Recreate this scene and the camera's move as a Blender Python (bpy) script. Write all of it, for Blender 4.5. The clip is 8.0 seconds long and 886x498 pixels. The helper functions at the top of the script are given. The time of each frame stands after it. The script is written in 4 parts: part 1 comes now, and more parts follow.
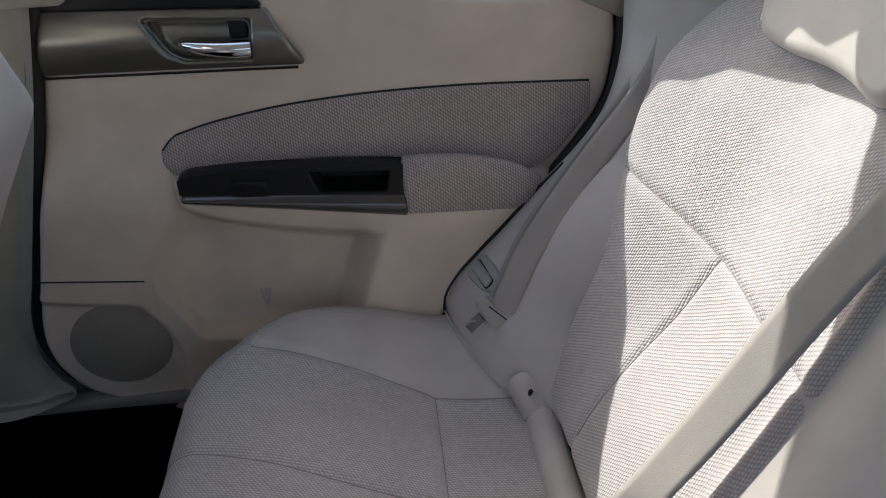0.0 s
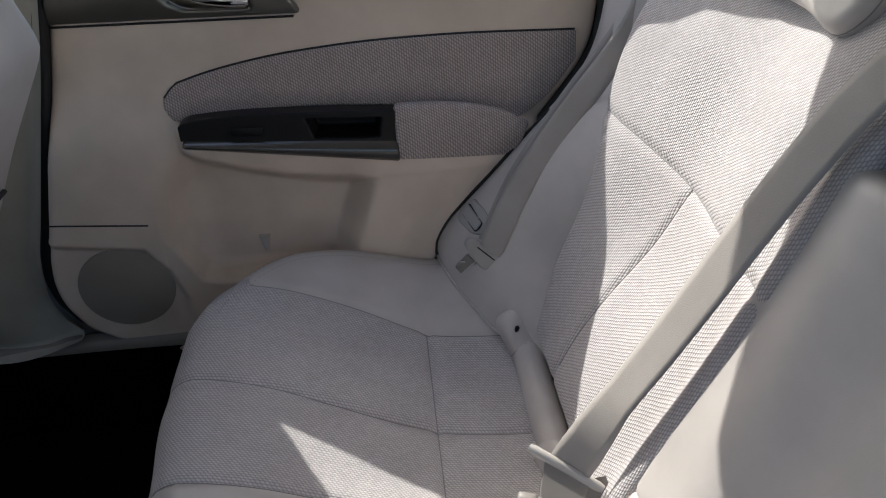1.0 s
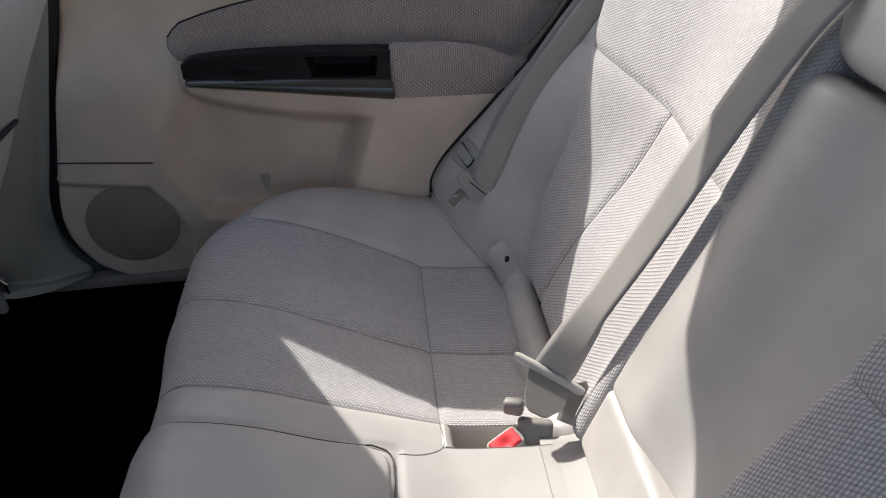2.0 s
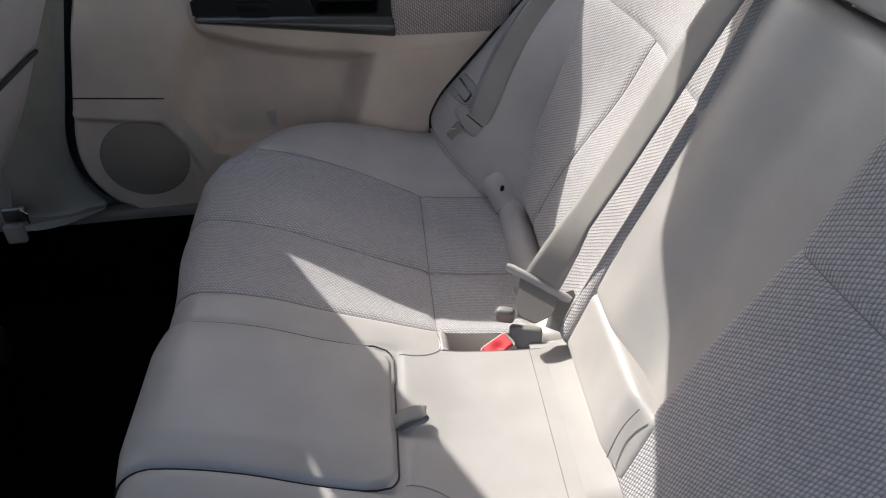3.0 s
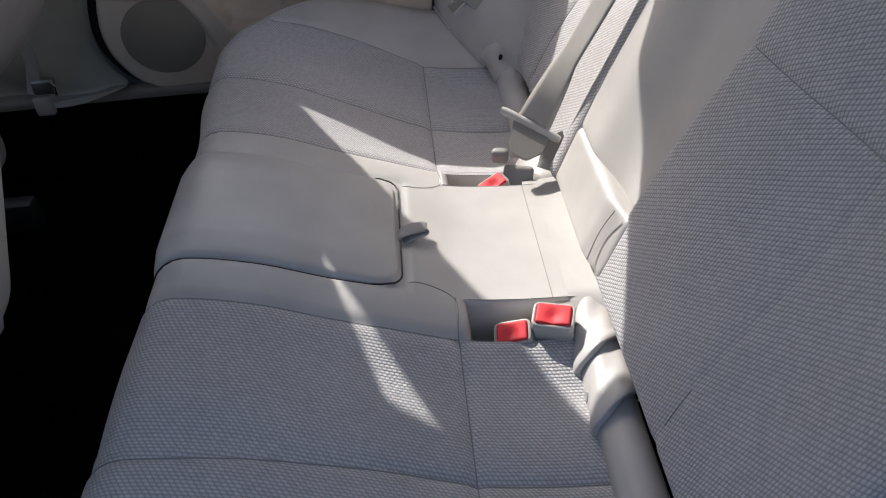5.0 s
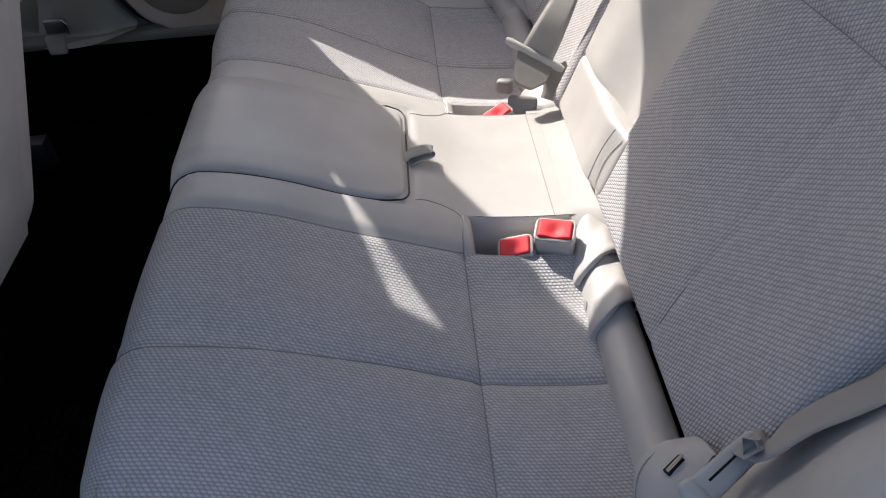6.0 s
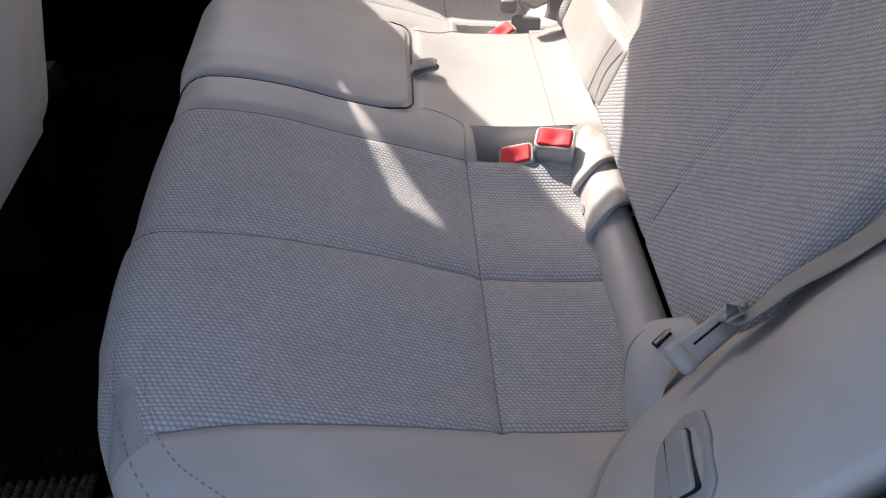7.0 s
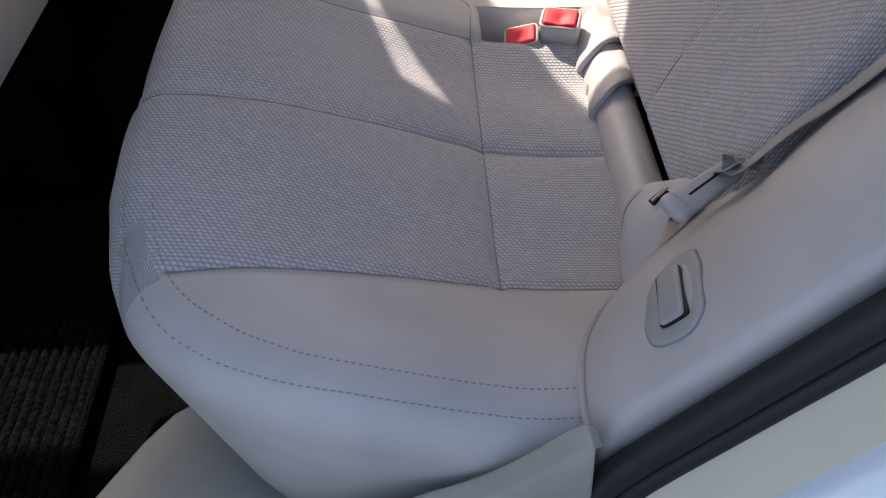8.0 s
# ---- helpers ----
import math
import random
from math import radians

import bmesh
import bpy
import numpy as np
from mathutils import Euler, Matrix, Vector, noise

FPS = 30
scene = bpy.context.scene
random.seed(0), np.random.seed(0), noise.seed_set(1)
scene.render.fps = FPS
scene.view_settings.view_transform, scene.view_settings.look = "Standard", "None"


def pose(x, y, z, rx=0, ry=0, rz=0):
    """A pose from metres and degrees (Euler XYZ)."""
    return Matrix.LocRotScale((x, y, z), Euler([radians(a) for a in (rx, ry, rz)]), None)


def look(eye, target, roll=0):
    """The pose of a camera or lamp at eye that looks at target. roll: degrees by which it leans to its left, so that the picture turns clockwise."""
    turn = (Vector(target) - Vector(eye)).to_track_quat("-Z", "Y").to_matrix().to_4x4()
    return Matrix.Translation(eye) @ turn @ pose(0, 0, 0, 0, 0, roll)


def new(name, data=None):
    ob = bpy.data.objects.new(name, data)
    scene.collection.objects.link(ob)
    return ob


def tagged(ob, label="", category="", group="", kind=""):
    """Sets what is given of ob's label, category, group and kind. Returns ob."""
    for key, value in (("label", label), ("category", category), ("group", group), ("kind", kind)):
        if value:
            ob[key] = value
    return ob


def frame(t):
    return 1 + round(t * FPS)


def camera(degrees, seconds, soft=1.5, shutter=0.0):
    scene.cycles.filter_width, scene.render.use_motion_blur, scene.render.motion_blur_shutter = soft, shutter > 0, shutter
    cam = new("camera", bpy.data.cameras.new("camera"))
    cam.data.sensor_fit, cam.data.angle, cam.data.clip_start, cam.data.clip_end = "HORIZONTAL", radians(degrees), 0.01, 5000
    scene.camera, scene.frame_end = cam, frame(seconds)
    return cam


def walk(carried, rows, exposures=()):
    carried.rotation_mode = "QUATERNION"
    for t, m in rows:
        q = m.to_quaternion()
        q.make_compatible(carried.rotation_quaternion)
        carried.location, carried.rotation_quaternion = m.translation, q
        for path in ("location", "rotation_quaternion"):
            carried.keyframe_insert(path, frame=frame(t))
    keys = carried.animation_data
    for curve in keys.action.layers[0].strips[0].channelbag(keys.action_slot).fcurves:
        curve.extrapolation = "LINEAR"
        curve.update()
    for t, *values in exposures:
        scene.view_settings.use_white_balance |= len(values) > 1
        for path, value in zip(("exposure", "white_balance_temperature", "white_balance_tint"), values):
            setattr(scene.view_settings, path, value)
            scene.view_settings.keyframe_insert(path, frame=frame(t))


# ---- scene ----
cam = camera(57.0, 8.0, soft=1.1)
PATH = [
    (0, (-0.038, -0.4, 1.092), (0.074, 1.362, 0.152), -3.8),
    (0.5, (-0.032, -0.438, 1.077), (0.076, 1.319, 0.128), -3.9),
    (1, (-0.021, -0.471, 1.065), (0.068, 1.27, 0.084), -4.2),
    (1.5, (-0.019, -0.507, 1.048), (0.067, 1.22, 0.044), -4.3),
    (3, (-0.02, -0.638, 1.014), (0.047, 1.034, -0.081), -4.5),
    (3.5, (-0.018, -0.676, 1.002), (0.037, 0.978, -0.12), -4.9),
    (4, (-0.021, -0.715, 0.989), (0.025, 0.923, -0.158), -5.1),
    (5.5, (-0.028, -0.826, 0.944), (-0.005, 0.745, -0.293), -5.3),
    (6, (-0.033, -0.855, 0.931), (-0.018, 0.697, -0.331), -5.3),
    (6.5, (-0.032, -0.887, 0.919), (-0.025, 0.642, -0.372), -5.2),
    (7, (-0.037, -0.915, 0.902), (-0.04, 0.575, -0.433), -5.1),
    (7.5, (-0.04, -0.939, 0.884), (-0.055, 0.496, -0.509), -5.0),
    (8, (-0.039, -0.966, 0.868), (-0.068, 0.409, -0.583), -5.1),
]
walk(cam, [(t, look(eye, target, roll)) for t, eye, target, roll in PATH], [(0.0, 1.50, 6350, 6), (1.0, 1.48, 6300, 6), (3.0, 1.38, 6200, 6), (4.0, 1.32, 6150, 6), (5.5, 1.54, 6250, 7), (7.0, 1.80, 6600, 10), (8.0, 1.92, 6900, 13)])

# ---- light ----
SUN = Vector((-0.547, 1.0, 1.05)).normalized()
SUN_EL, SUN_AZ = math.asin(SUN.z), math.atan2(SUN.y, SUN.x)
world = bpy.data.worlds.new("world")
scene.world = world
world.use_nodes = True
wn = world.node_tree.nodes
sky = wn.new("ShaderNodeTexSky")
sky.sky_type, sky.sun_disc, sky.sun_elevation = "NISHITA", False, SUN_EL
sky.dust_density, sky.ozone_density = 2.5, 0.8
sky.sun_rotation = math.pi / 2 - SUN_AZ
wn["Background"].inputs["Strength"].default_value = 0.13
world.node_tree.links.new(sky.outputs["Color"], wn["Background"].inputs["Color"])
sun_data = bpy.data.lights.new("sun", "SUN")
sun_data.energy, sun_data.angle, sun_data.color = 2.3, radians(0.5), (1.0, 0.95, 0.88)
sun = new("sun", sun_data)
sun.matrix_world = look(SUN * 20, (0, 0, 0))


# ---- materials ----
def nodes_of(name, rough=0.6, metal=0.0):
    m = bpy.data.materials.new(name)
    m.use_nodes = True
    b = m.node_tree.nodes["Principled BSDF"]
    b.inputs["Roughness"].default_value, b.inputs["Metallic"].default_value = rough, metal
    return m, m.node_tree.nodes, m.node_tree.links, b


def mottled(name, colour, rough=0.6, metal=0.0, scale=14.0, amount=0.08, grain=900.0, bump=0.12, dist=0.0006, spec=0.5, coat=0.0):
    """A plain surface with broad mottling and a fine grain in relief."""
    m, n, l, b = nodes_of(name, rough, metal)
    tc = n.new("ShaderNodeTexCoord")
    big = n.new("ShaderNodeTexNoise")
    big.inputs["Scale"].default_value, big.inputs["Detail"].default_value = scale, 4
    small = n.new("ShaderNodeTexNoise")
    small.inputs["Scale"].default_value, small.inputs["Detail"].default_value = grain, 2
    ramp = n.new("ShaderNodeMapRange")
    ramp.inputs["From Min"].default_value, ramp.inputs["From Max"].default_value = 0.3, 0.7
    ramp.inputs["To Min"].default_value, ramp.inputs["To Max"].default_value = 1 - amount, 1 + amount
    mul = n.new("ShaderNodeMix")
    mul.data_type, mul.blend_type = "RGBA", "MULTIPLY"
    mul.inputs[0].default_value = 1.0
    mul.inputs[6].default_value = (*colour, 1)
    l.new(tc.outputs["Object"], big.inputs["Vector"]), l.new(tc.outputs["Object"], small.inputs["Vector"])
    l.new(big.outputs["Fac"], ramp.inputs["Value"]), l.new(ramp.outputs["Result"], mul.inputs[7])
    l.new(mul.outputs[2], b.inputs["Base Color"])
    bp = n.new("ShaderNodeBump")
    bp.inputs["Strength"].default_value, bp.inputs["Distance"].default_value = bump, dist
    l.new(small.outputs["Fac"], bp.inputs["Height"]), l.new(bp.outputs["Normal"], b.inputs["Normal"])
    b.inputs["Specular IOR Level"].default_value = spec
    b.inputs["Coat Weight"].default_value = coat
    return m


def woven(name, light, dark, wide=0.0049, high=0.0037, deep=0.0011, rough=0.85, strength=0.8):
    """Seat cloth: rows of small raised cells, offset row by row, over the UV map in metres."""
    m, n, l, b = nodes_of(name, rough)
    b.inputs["Specular IOR Level"].default_value = 0.2
    b.inputs["Sheen Weight"].default_value = 0.15

    def op(kind, a, c=None):
        q = n.new("ShaderNodeMath")
        q.operation = kind
        for i, v in enumerate((a, c)):
            if v is None:
                continue
            if isinstance(v, (int, float)):
                q.inputs[i].default_value = v
            else:
                l.new(v, q.inputs[i])
        return q.outputs[0]
    uv = n.new("ShaderNodeUVMap")
    sep = n.new("ShaderNodeSeparateXYZ")
    wob = n.new("ShaderNodeTexNoise")
    wob.inputs["Scale"].default_value, wob.inputs["Detail"].default_value = 40, 1
    l.new(uv.outputs["UV"], wob.inputs["Vector"]), l.new(uv.outputs["UV"], sep.inputs[0])
    shift = op("MULTIPLY", op("SUBTRACT", wob.outputs["Fac"], 0.5), 0.35)
    v = op("ADD", op("DIVIDE", sep.outputs["Y"], high), shift)
    row = op("FLOOR", v)
    half = op("MULTIPLY", op("MODULO", op("ABSOLUTE", row), 2.0), 0.5)
    u = op("ADD", op("ADD", op("DIVIDE", sep.outputs["X"], wide), half), shift)
    # each cell holds one short, slightly slanting float of yarn
    dv = op("ABSOLUTE", op("MULTIPLY", op("SUBTRACT", op("FRACT", v), 0.5), 2.0))
    lean = op("MULTIPLY", op("SUBTRACT", op("FRACT", v), 0.5), 0.45)
    du = op("ABSOLUTE", op("MULTIPLY", op("ADD", op("SUBTRACT", op("FRACT", u), 0.5), lean), 1.9))
    raised = op("MULTIPLY", op("MAXIMUM", op("SUBTRACT", 1.0, op("POWER", du, 2.4)), 0.0), op("SUBTRACT", 1.0, op("POWER", dv, 2.0)))
    yarn = n.new("ShaderNodeTexNoise")
    yarn.inputs["Scale"].default_value, yarn.inputs["Detail"].default_value = 420, 2
    l.new(uv.outputs["UV"], yarn.inputs["Vector"])
    cell = op("ADD", op("MULTIPLY", raised, 0.90), op("MULTIPLY", yarn.outputs["Fac"], 0.16))
    own = n.new("ShaderNodeTexWhiteNoise")
    own.noise_dimensions = "2D"
    at = n.new("ShaderNodeCombineXYZ")
    l.new(op("FLOOR", u), at.inputs[0]), l.new(row, at.inputs[1]), l.new(at.outputs[0], own.inputs["Vector"])
    mix = n.new("ShaderNodeMix")
    mix.data_type = "RGBA"
    mix.inputs[6].default_value, mix.inputs[7].default_value = (*dark, 1), (*light, 1)
    l.new(cell, mix.inputs[0])
    big = n.new("ShaderNodeTexNoise")
    big.inputs["Scale"].default_value, big.inputs["Detail"].default_value = 9, 5
    l.new(uv.outputs["UV"], big.inputs["Vector"])
    fine = n.new("ShaderNodeTexNoise")
    fine.inputs["Scale"].default_value = 1500
    l.new(uv.outputs["UV"], fine.inputs["Vector"])
    tone = op("ADD", op("MULTIPLY", op("SUBTRACT", big.outputs["Fac"], 0.5), 0.2), op("ADD", op("MULTIPLY", op("SUBTRACT", fine.outputs["Fac"], 0.5), 0.4), op("MULTIPLY", op("SUBTRACT", own.outputs["Value"], 0.5), 0.14)))
    mul = n.new("ShaderNodeMix")
    mul.data_type, mul.blend_type = "RGBA", "MULTIPLY"
    mul.inputs[0].default_value = 1.0
    l.new(mix.outputs[2], mul.inputs[6]), l.new(op("ADD", tone, 1.0), mul.inputs[7])
    l.new(mul.outputs[2], b.inputs["Base Color"])
    bp = n.new("ShaderNodeBump")
    bp.inputs["Strength"].default_value, bp.inputs["Distance"].default_value = strength, deep
    l.new(cell, bp.inputs["Height"]), l.new(bp.outputs["Normal"], b.inputs["Normal"])
    return m


CLOTH = woven("seat_cloth", (0.61, 0.570, 0.565), (0.305, 0.284, 0.284))
DOOR_CLOTH = woven("door_cloth", (0.57, 0.49, 0.47), (0.20, 0.172, 0.165), 0.0060, 0.0036)
VINYL = mottled("beige_vinyl", (0.492, 0.453, 0.427), 0.44, grain=1400, bump=0.25)
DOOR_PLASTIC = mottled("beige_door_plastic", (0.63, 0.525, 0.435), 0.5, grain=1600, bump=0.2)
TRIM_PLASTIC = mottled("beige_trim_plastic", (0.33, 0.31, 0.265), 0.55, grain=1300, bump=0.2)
DARK_SATIN = mottled("dark_satin_plastic", (0.24, 0.228, 0.20), 0.28, 0.75, grain=700, bump=0.04)
BLACK_PLASTIC = mottled("black_plastic", (0.010, 0.010, 0.011), 0.38, grain=900, bump=0.1, spec=0.22)
SILVER = mottled("brushed_grey_paint", (0.30, 0.30, 0.30), 0.32, 0.7, grain=500, bump=0.03)
GRAB = mottled("dark_grey_metal_paint", (0.11, 0.105, 0.10), 0.24, 0.75, grain=500, bump=0.02)
CHROME = mottled("chrome", (0.85, 0.85, 0.86), 0.08, 1.0, bump=0.0, amount=0.01)
RUBBER = mottled("black_rubber", (0.012, 0.012, 0.013), 0.6, grain=600, bump=0.3)
WEBBING = mottled("belt_webbing", (0.335, 0.308, 0.286), 0.7, grain=1200, bump=0.4)
BUCKLE = mottled("buckle_plastic", (0.46, 0.43, 0.40), 0.45, grain=1500, bump=0.1)
DARK_BUCKLE = mottled("grey_buckle_plastic", (0.25, 0.228, 0.208), 0.5, grain=1500, bump=0.1)
RED = mottled("red_button", (0.75, 0.035, 0.045), 0.62, grain=900, bump=0.05)
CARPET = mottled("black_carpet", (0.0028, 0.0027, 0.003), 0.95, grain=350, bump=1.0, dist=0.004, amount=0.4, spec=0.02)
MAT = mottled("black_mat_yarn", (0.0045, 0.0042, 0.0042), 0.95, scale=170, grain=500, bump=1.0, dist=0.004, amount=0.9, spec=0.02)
THREAD = mottled("dark_seam", (0.25, 0.235, 0.23), 0.8)
STITCH = mottled("stitch_thread", (0.30, 0.28, 0.26), 0.7)
PAINT = mottled("pale_car_paint", (0.62, 0.66, 0.70), 0.25, 0.15, bump=0.0, amount=0.02, coat=1.0)
HEADLINER = mottled("headliner", (0.74, 0.71, 0.66), 0.9, grain=600, bump=0.3)
ASPHALT = mottled("grey_asphalt", (0.08, 0.076, 0.07), 0.9, scale=3, amount=0.25, grain=120, bump=0.5, dist=0.004)
GRILLE = mottled("speaker_grille", (0.27, 0.23, 0.19), 0.6, grain=700, bump=0.6)
# Darker trim plastic for the far sill: its shade is in the colour.
SHADED_SILL_PLASTIC = mottled("shaded_sill_plastic", (0.19, 0.175, 0.155), 0.55, grain=1300, bump=0.2)
LEVER = mottled("grey_lever_plastic", (0.36, 0.345, 0.33), 0.45, grain=1300, bump=0.15)
JAMB = mottled("cream_jamb_paint", (0.66, 0.60, 0.47), 0.35, bump=0.02, amount=0.03)
STEEL = mottled("seat_steel", (0.25, 0.25, 0.25), 0.35, 0.9, bump=0.05)


# ---- mesh helpers ----
def thing(name, label="", category="", kind="", group=""):
    return tagged(new(name), label, category, group, kind)


def link(name, verts, faces, mat, parent=None, label="", uvs=None, smooth=True, merge=True):
    me = bpy.data.meshes.new(name)
    me.from_pydata([tuple(v) for v in verts], [], faces)
    if uvs is not None:
        lay = me.uv_layers.new(name="UVMap")
        for lp in me.loops:
            lay.data[lp.index].uv = uvs[lp.vertex_index]
    bm = bmesh.new()
    bm.from_mesh(me)
    if merge:
        bmesh.ops.remove_doubles(bm, verts=bm.verts, dist=0.00005)
    bmesh.ops.recalc_face_normals(bm, faces=bm.faces)
    bm.to_mesh(me)
    bm.free()
    me.materials.append(mat)
    for p in me.polygons:
        p.use_smooth = smooth
    ob = new(name, me)
    if parent:
        ob.parent = parent
    if label:
        ob["label"] = label
    return ob


def part(name, bm, mat, parent=None, label="", smooth=False, uv=None):
    me = bpy.data.meshes.new(name)
    bmesh.ops.recalc_face_normals(bm, faces=bm.faces)
    if uv:
        lay = bm.loops.layers.uv.new("UVMap")
        for f in bm.faces:
            for lp in f.loops:
                lp[lay].uv = uv(lp.vert.co)
    bm.to_mesh(me)
    bm.free()
    me.materials.append(mat)
    for p in me.polygons:
        p.use_smooth = smooth
    if smooth:
        me.set_sharp_from_angle(angle=radians(38))
    ob = new(name, me)
    if parent:
        ob.parent = parent
    if label:
        ob["label"] = label
    return ob


def sstep(a, b, x):
    t = min(1.0, max(0.0, (x - a) / (b - a)))
    return t * t * (3 - 2 * t)


def table(xs, ys):
    """A smooth curve through a few values."""
    xs, ys = np.array(xs, float), np.array(ys, float)
    if xs[0] > xs[-1]:
        xs, ys = xs[::-1], ys[::-1]
    d = np.gradient(ys, xs)

    def f(x):
        x = min(max(x, xs[0]), xs[-1])
        i = min(int(np.searchsorted(xs, x, side="right")) - 1, len(xs) - 2)
        h = xs[i + 1] - xs[i]
        t = (x - xs[i]) / h
        return float((2 * t**3 - 3 * t**2 + 1) * ys[i] + (t**3 - 2 * t**2 + t) * h * d[i] + (3 * t**2 - 2 * t**3) * ys[i + 1] + (t**3 - t**2) * h * d[i + 1])
    return f


def spread(knots, step):
    """Values from knot to knot at about the given step, with the interval number of each gap."""
    out, gap = [knots[0]], []
    for i in range(len(knots) - 1):
        n = max(1, round(abs(knots[i + 1] - knots[i]) / step))
        for k in range(1, n + 1):
            out.append(knots[i] + (knots[i + 1] - knots[i]) * k / n)
            gap.append(i)
    return out, gap


def padded(fn, us, ugap, vs, vgap, r, depth, sides, choose, flip=1, taper=0.0, down=None):
    """A cushion: the sheet fn(u, v), rolled over with radius r at the chosen sides (u low, u high, v low, v high)
    and carried on by depth. choose(iu, iv) names the piece of each face. Gives piece -> (verts, faces, uvs)."""
    roll = [k / 5 for k in range(1, 6)] + ([2.0] if depth else [])
    nu, nv = len(us), len(vs)
    eu = ([-e for e in reversed(roll)] if sides[0] else []), (roll if sides[1] else [])
    ev = ([-e for e in reversed(roll)] if sides[2] else []), (roll if sides[3] else [])
    U = [(0, e) for e in eu[0]] + [(i, 0) for i in range(nu)] + [(nu - 1, e) for e in eu[1]]
    V = [(0, e) for e in ev[0]] + [(j, 0) for j in range(nv)] + [(nv - 1, e) for e in ev[1]]
    base = [[Vector(fn(u, v)) for v in vs] for u in us]

    def frame_at(i, j):
        a, b = base[min(i + 1, nu - 1)][j] - base[max(i - 1, 0)][j], base[i][min(j + 1, nv - 1)] - base[i][max(j - 1, 0)]
        n = -Vector(down) if down else a.cross(b).normalized() * flip
        a, b = a - n * a.dot(n), b - n * b.dot(n)
        a.normalize(), b.normalize()
        return (a - b * a.dot(b)).normalized(), (b - a * a.dot(b)).normalized(), n
    verts, uvs, idx = [], [], {}
    for a, (i, e) in enumerate(U):
        for c, (j, f) in enumerate(V):
            p = base[i][j]
            q = Vector((us[i], vs[j]))
            if e or f:
                tu, tv, n = frame_at(i, j)
                m = max(abs(e), abs(f))
                du, dv = e / m, f / m
                w = tu * du + tv * dv
                if e and f:
                    w.normalize()
                th = min(m, 1.0) * math.pi / 2
                low = max(0.0, m - 1.0)
                p = p + w * (r * math.sin(th) - taper * low) - n * (r * (1 - math.cos(th)) + depth * low)
                q = q + Vector((du, dv)) * (r * th + depth * low)
            verts.append(p), uvs.append((q.x, q.y))
            idx[a, c] = len(verts) - 1
    faces = {}
    for a in range(len(U) - 1):
        for c in range(len(V) - 1):
            key = choose(ugap[min(U[a][0], nu - 2)], vgap[min(V[c][0], nv - 2)])
            if key is not None:
                faces.setdefault(key, []).append((idx[a, c], idx[a + 1, c], idx[a + 1, c + 1], idx[a, c + 1]))
    out = {}
    for key, fs in faces.items():
        used = sorted({i for f in fs for i in f})
        new_at = {o: k for k, o in enumerate(used)}
        out[key] = ([verts[o] for o in used], [tuple(new_at[o] for o in f) for f in fs], [uvs[o] for o in used])
    return out


def sheet(name, fn, us, vs, r, depth, mat, parent, label="", sides=(1, 1, 1, 1), flip=1, down=None, uv=None):
    """One padded piece as one mesh."""
    got = padded(fn, us, [0] * (len(us) - 1), vs, [0] * (len(vs) - 1), r, depth, sides, lambda a, b: 0, flip, 0.0, down)
    pv, pf, puv = got[0]
    return link(name, pv, pf, mat, parent, label, [uv(p) for p in pv] if uv else puv)


def steps(a, b, step):
    n = max(2, round(abs(b - a) / step))
    return [a + (b - a) * k / n for k in range(n + 1)]


def obox(centre, ax, az, size, bevel=0.004, segs=3):
    """A rounded block: ax is its width's direction, az its length's; size is width, depth, length."""
    z = Vector(az).normalized()
    x = Vector(ax)
    x = (x - z * x.dot(z)).normalized()
    y = z.cross(x)
    m = Matrix((x, y, z)).transposed().to_4x4()
    m.translation = Vector(centre)
    w, d, l = size
    return box((-w / 2, -d / 2, -l / 2), (w / 2, d / 2, l / 2), bevel, segs, m)


def loop_of(points, n=6, closed=True):
    """A smooth line (Catmull-Rom) through the points."""
    pts = [Vector(p) for p in points]
    m = len(pts)
    out = []
    for i in range(m if closed else m - 1):
        g = (lambda k: pts[k % m]) if closed else (lambda k: pts[min(max(k, 0), m - 1)])
        p0, p1, p2, p3 = g(i - 1), g(i), g(i + 1), g(i + 2)
        for k in range(n):
            t = k / n
            out.append(0.5 * (2 * p1 + (p2 - p0) * t + (2 * p0 - 5 * p1 + 4 * p2 - p3) * t * t + (3 * p1 - p0 - 3 * p2 + p3) * t**3))
    if not closed:
        out.append(pts[-1])
    return out


def rounded(points, r, n=4):
    """A closed outline with its corners rounded by about r."""
    pts = [Vector(p) for p in points]
    out = []
    for i, p in enumerate(pts):
        a, b = pts[i - 1] - p, pts[(i + 1) % len(pts)] - p
        d = min(r, a.length * 0.45, b.length * 0.45)
        s, e = p + a.normalized() * d, p + b.normalized() * d
        for k in range(n + 1):
            t = k / n
            out.append(s * (1 - t) ** 2 + p * 2 * t * (1 - t) + e * t * t)
    return out


def tube(points, r, n=6, flat=1.0, up=None):
    """A round or flattened bar along the points."""
    bm = bmesh.new()
    pts = [Vector(p) for p in points]
    rings = []
    ref = Vector(up) if up else Vector((0.13, 0.27, 0.95))
    for i, p in enumerate(pts):
        t = (pts[min(i + 1, len(pts) - 1)] - pts[max(i - 1, 0)]).normalized()
        a = t.cross(ref).normalized()
        b = a.cross(t)
        rr = r[i] if isinstance(r, (list, tuple)) else r
        rings.append([bm.verts.new(p + a * rr * math.cos(2 * math.pi * k / n) + b * rr * flat * math.sin(2 * math.pi * k / n)) for k in range(n)])
    for i in range(len(rings) - 1):
        for k in range(n):
            bm.faces.new((rings[i][k], rings[i][(k + 1) % n], rings[i + 1][(k + 1) % n], rings[i + 1][k]))
    bm.faces.new(rings[0]), bm.faces.new(rings[-1])
    return bm


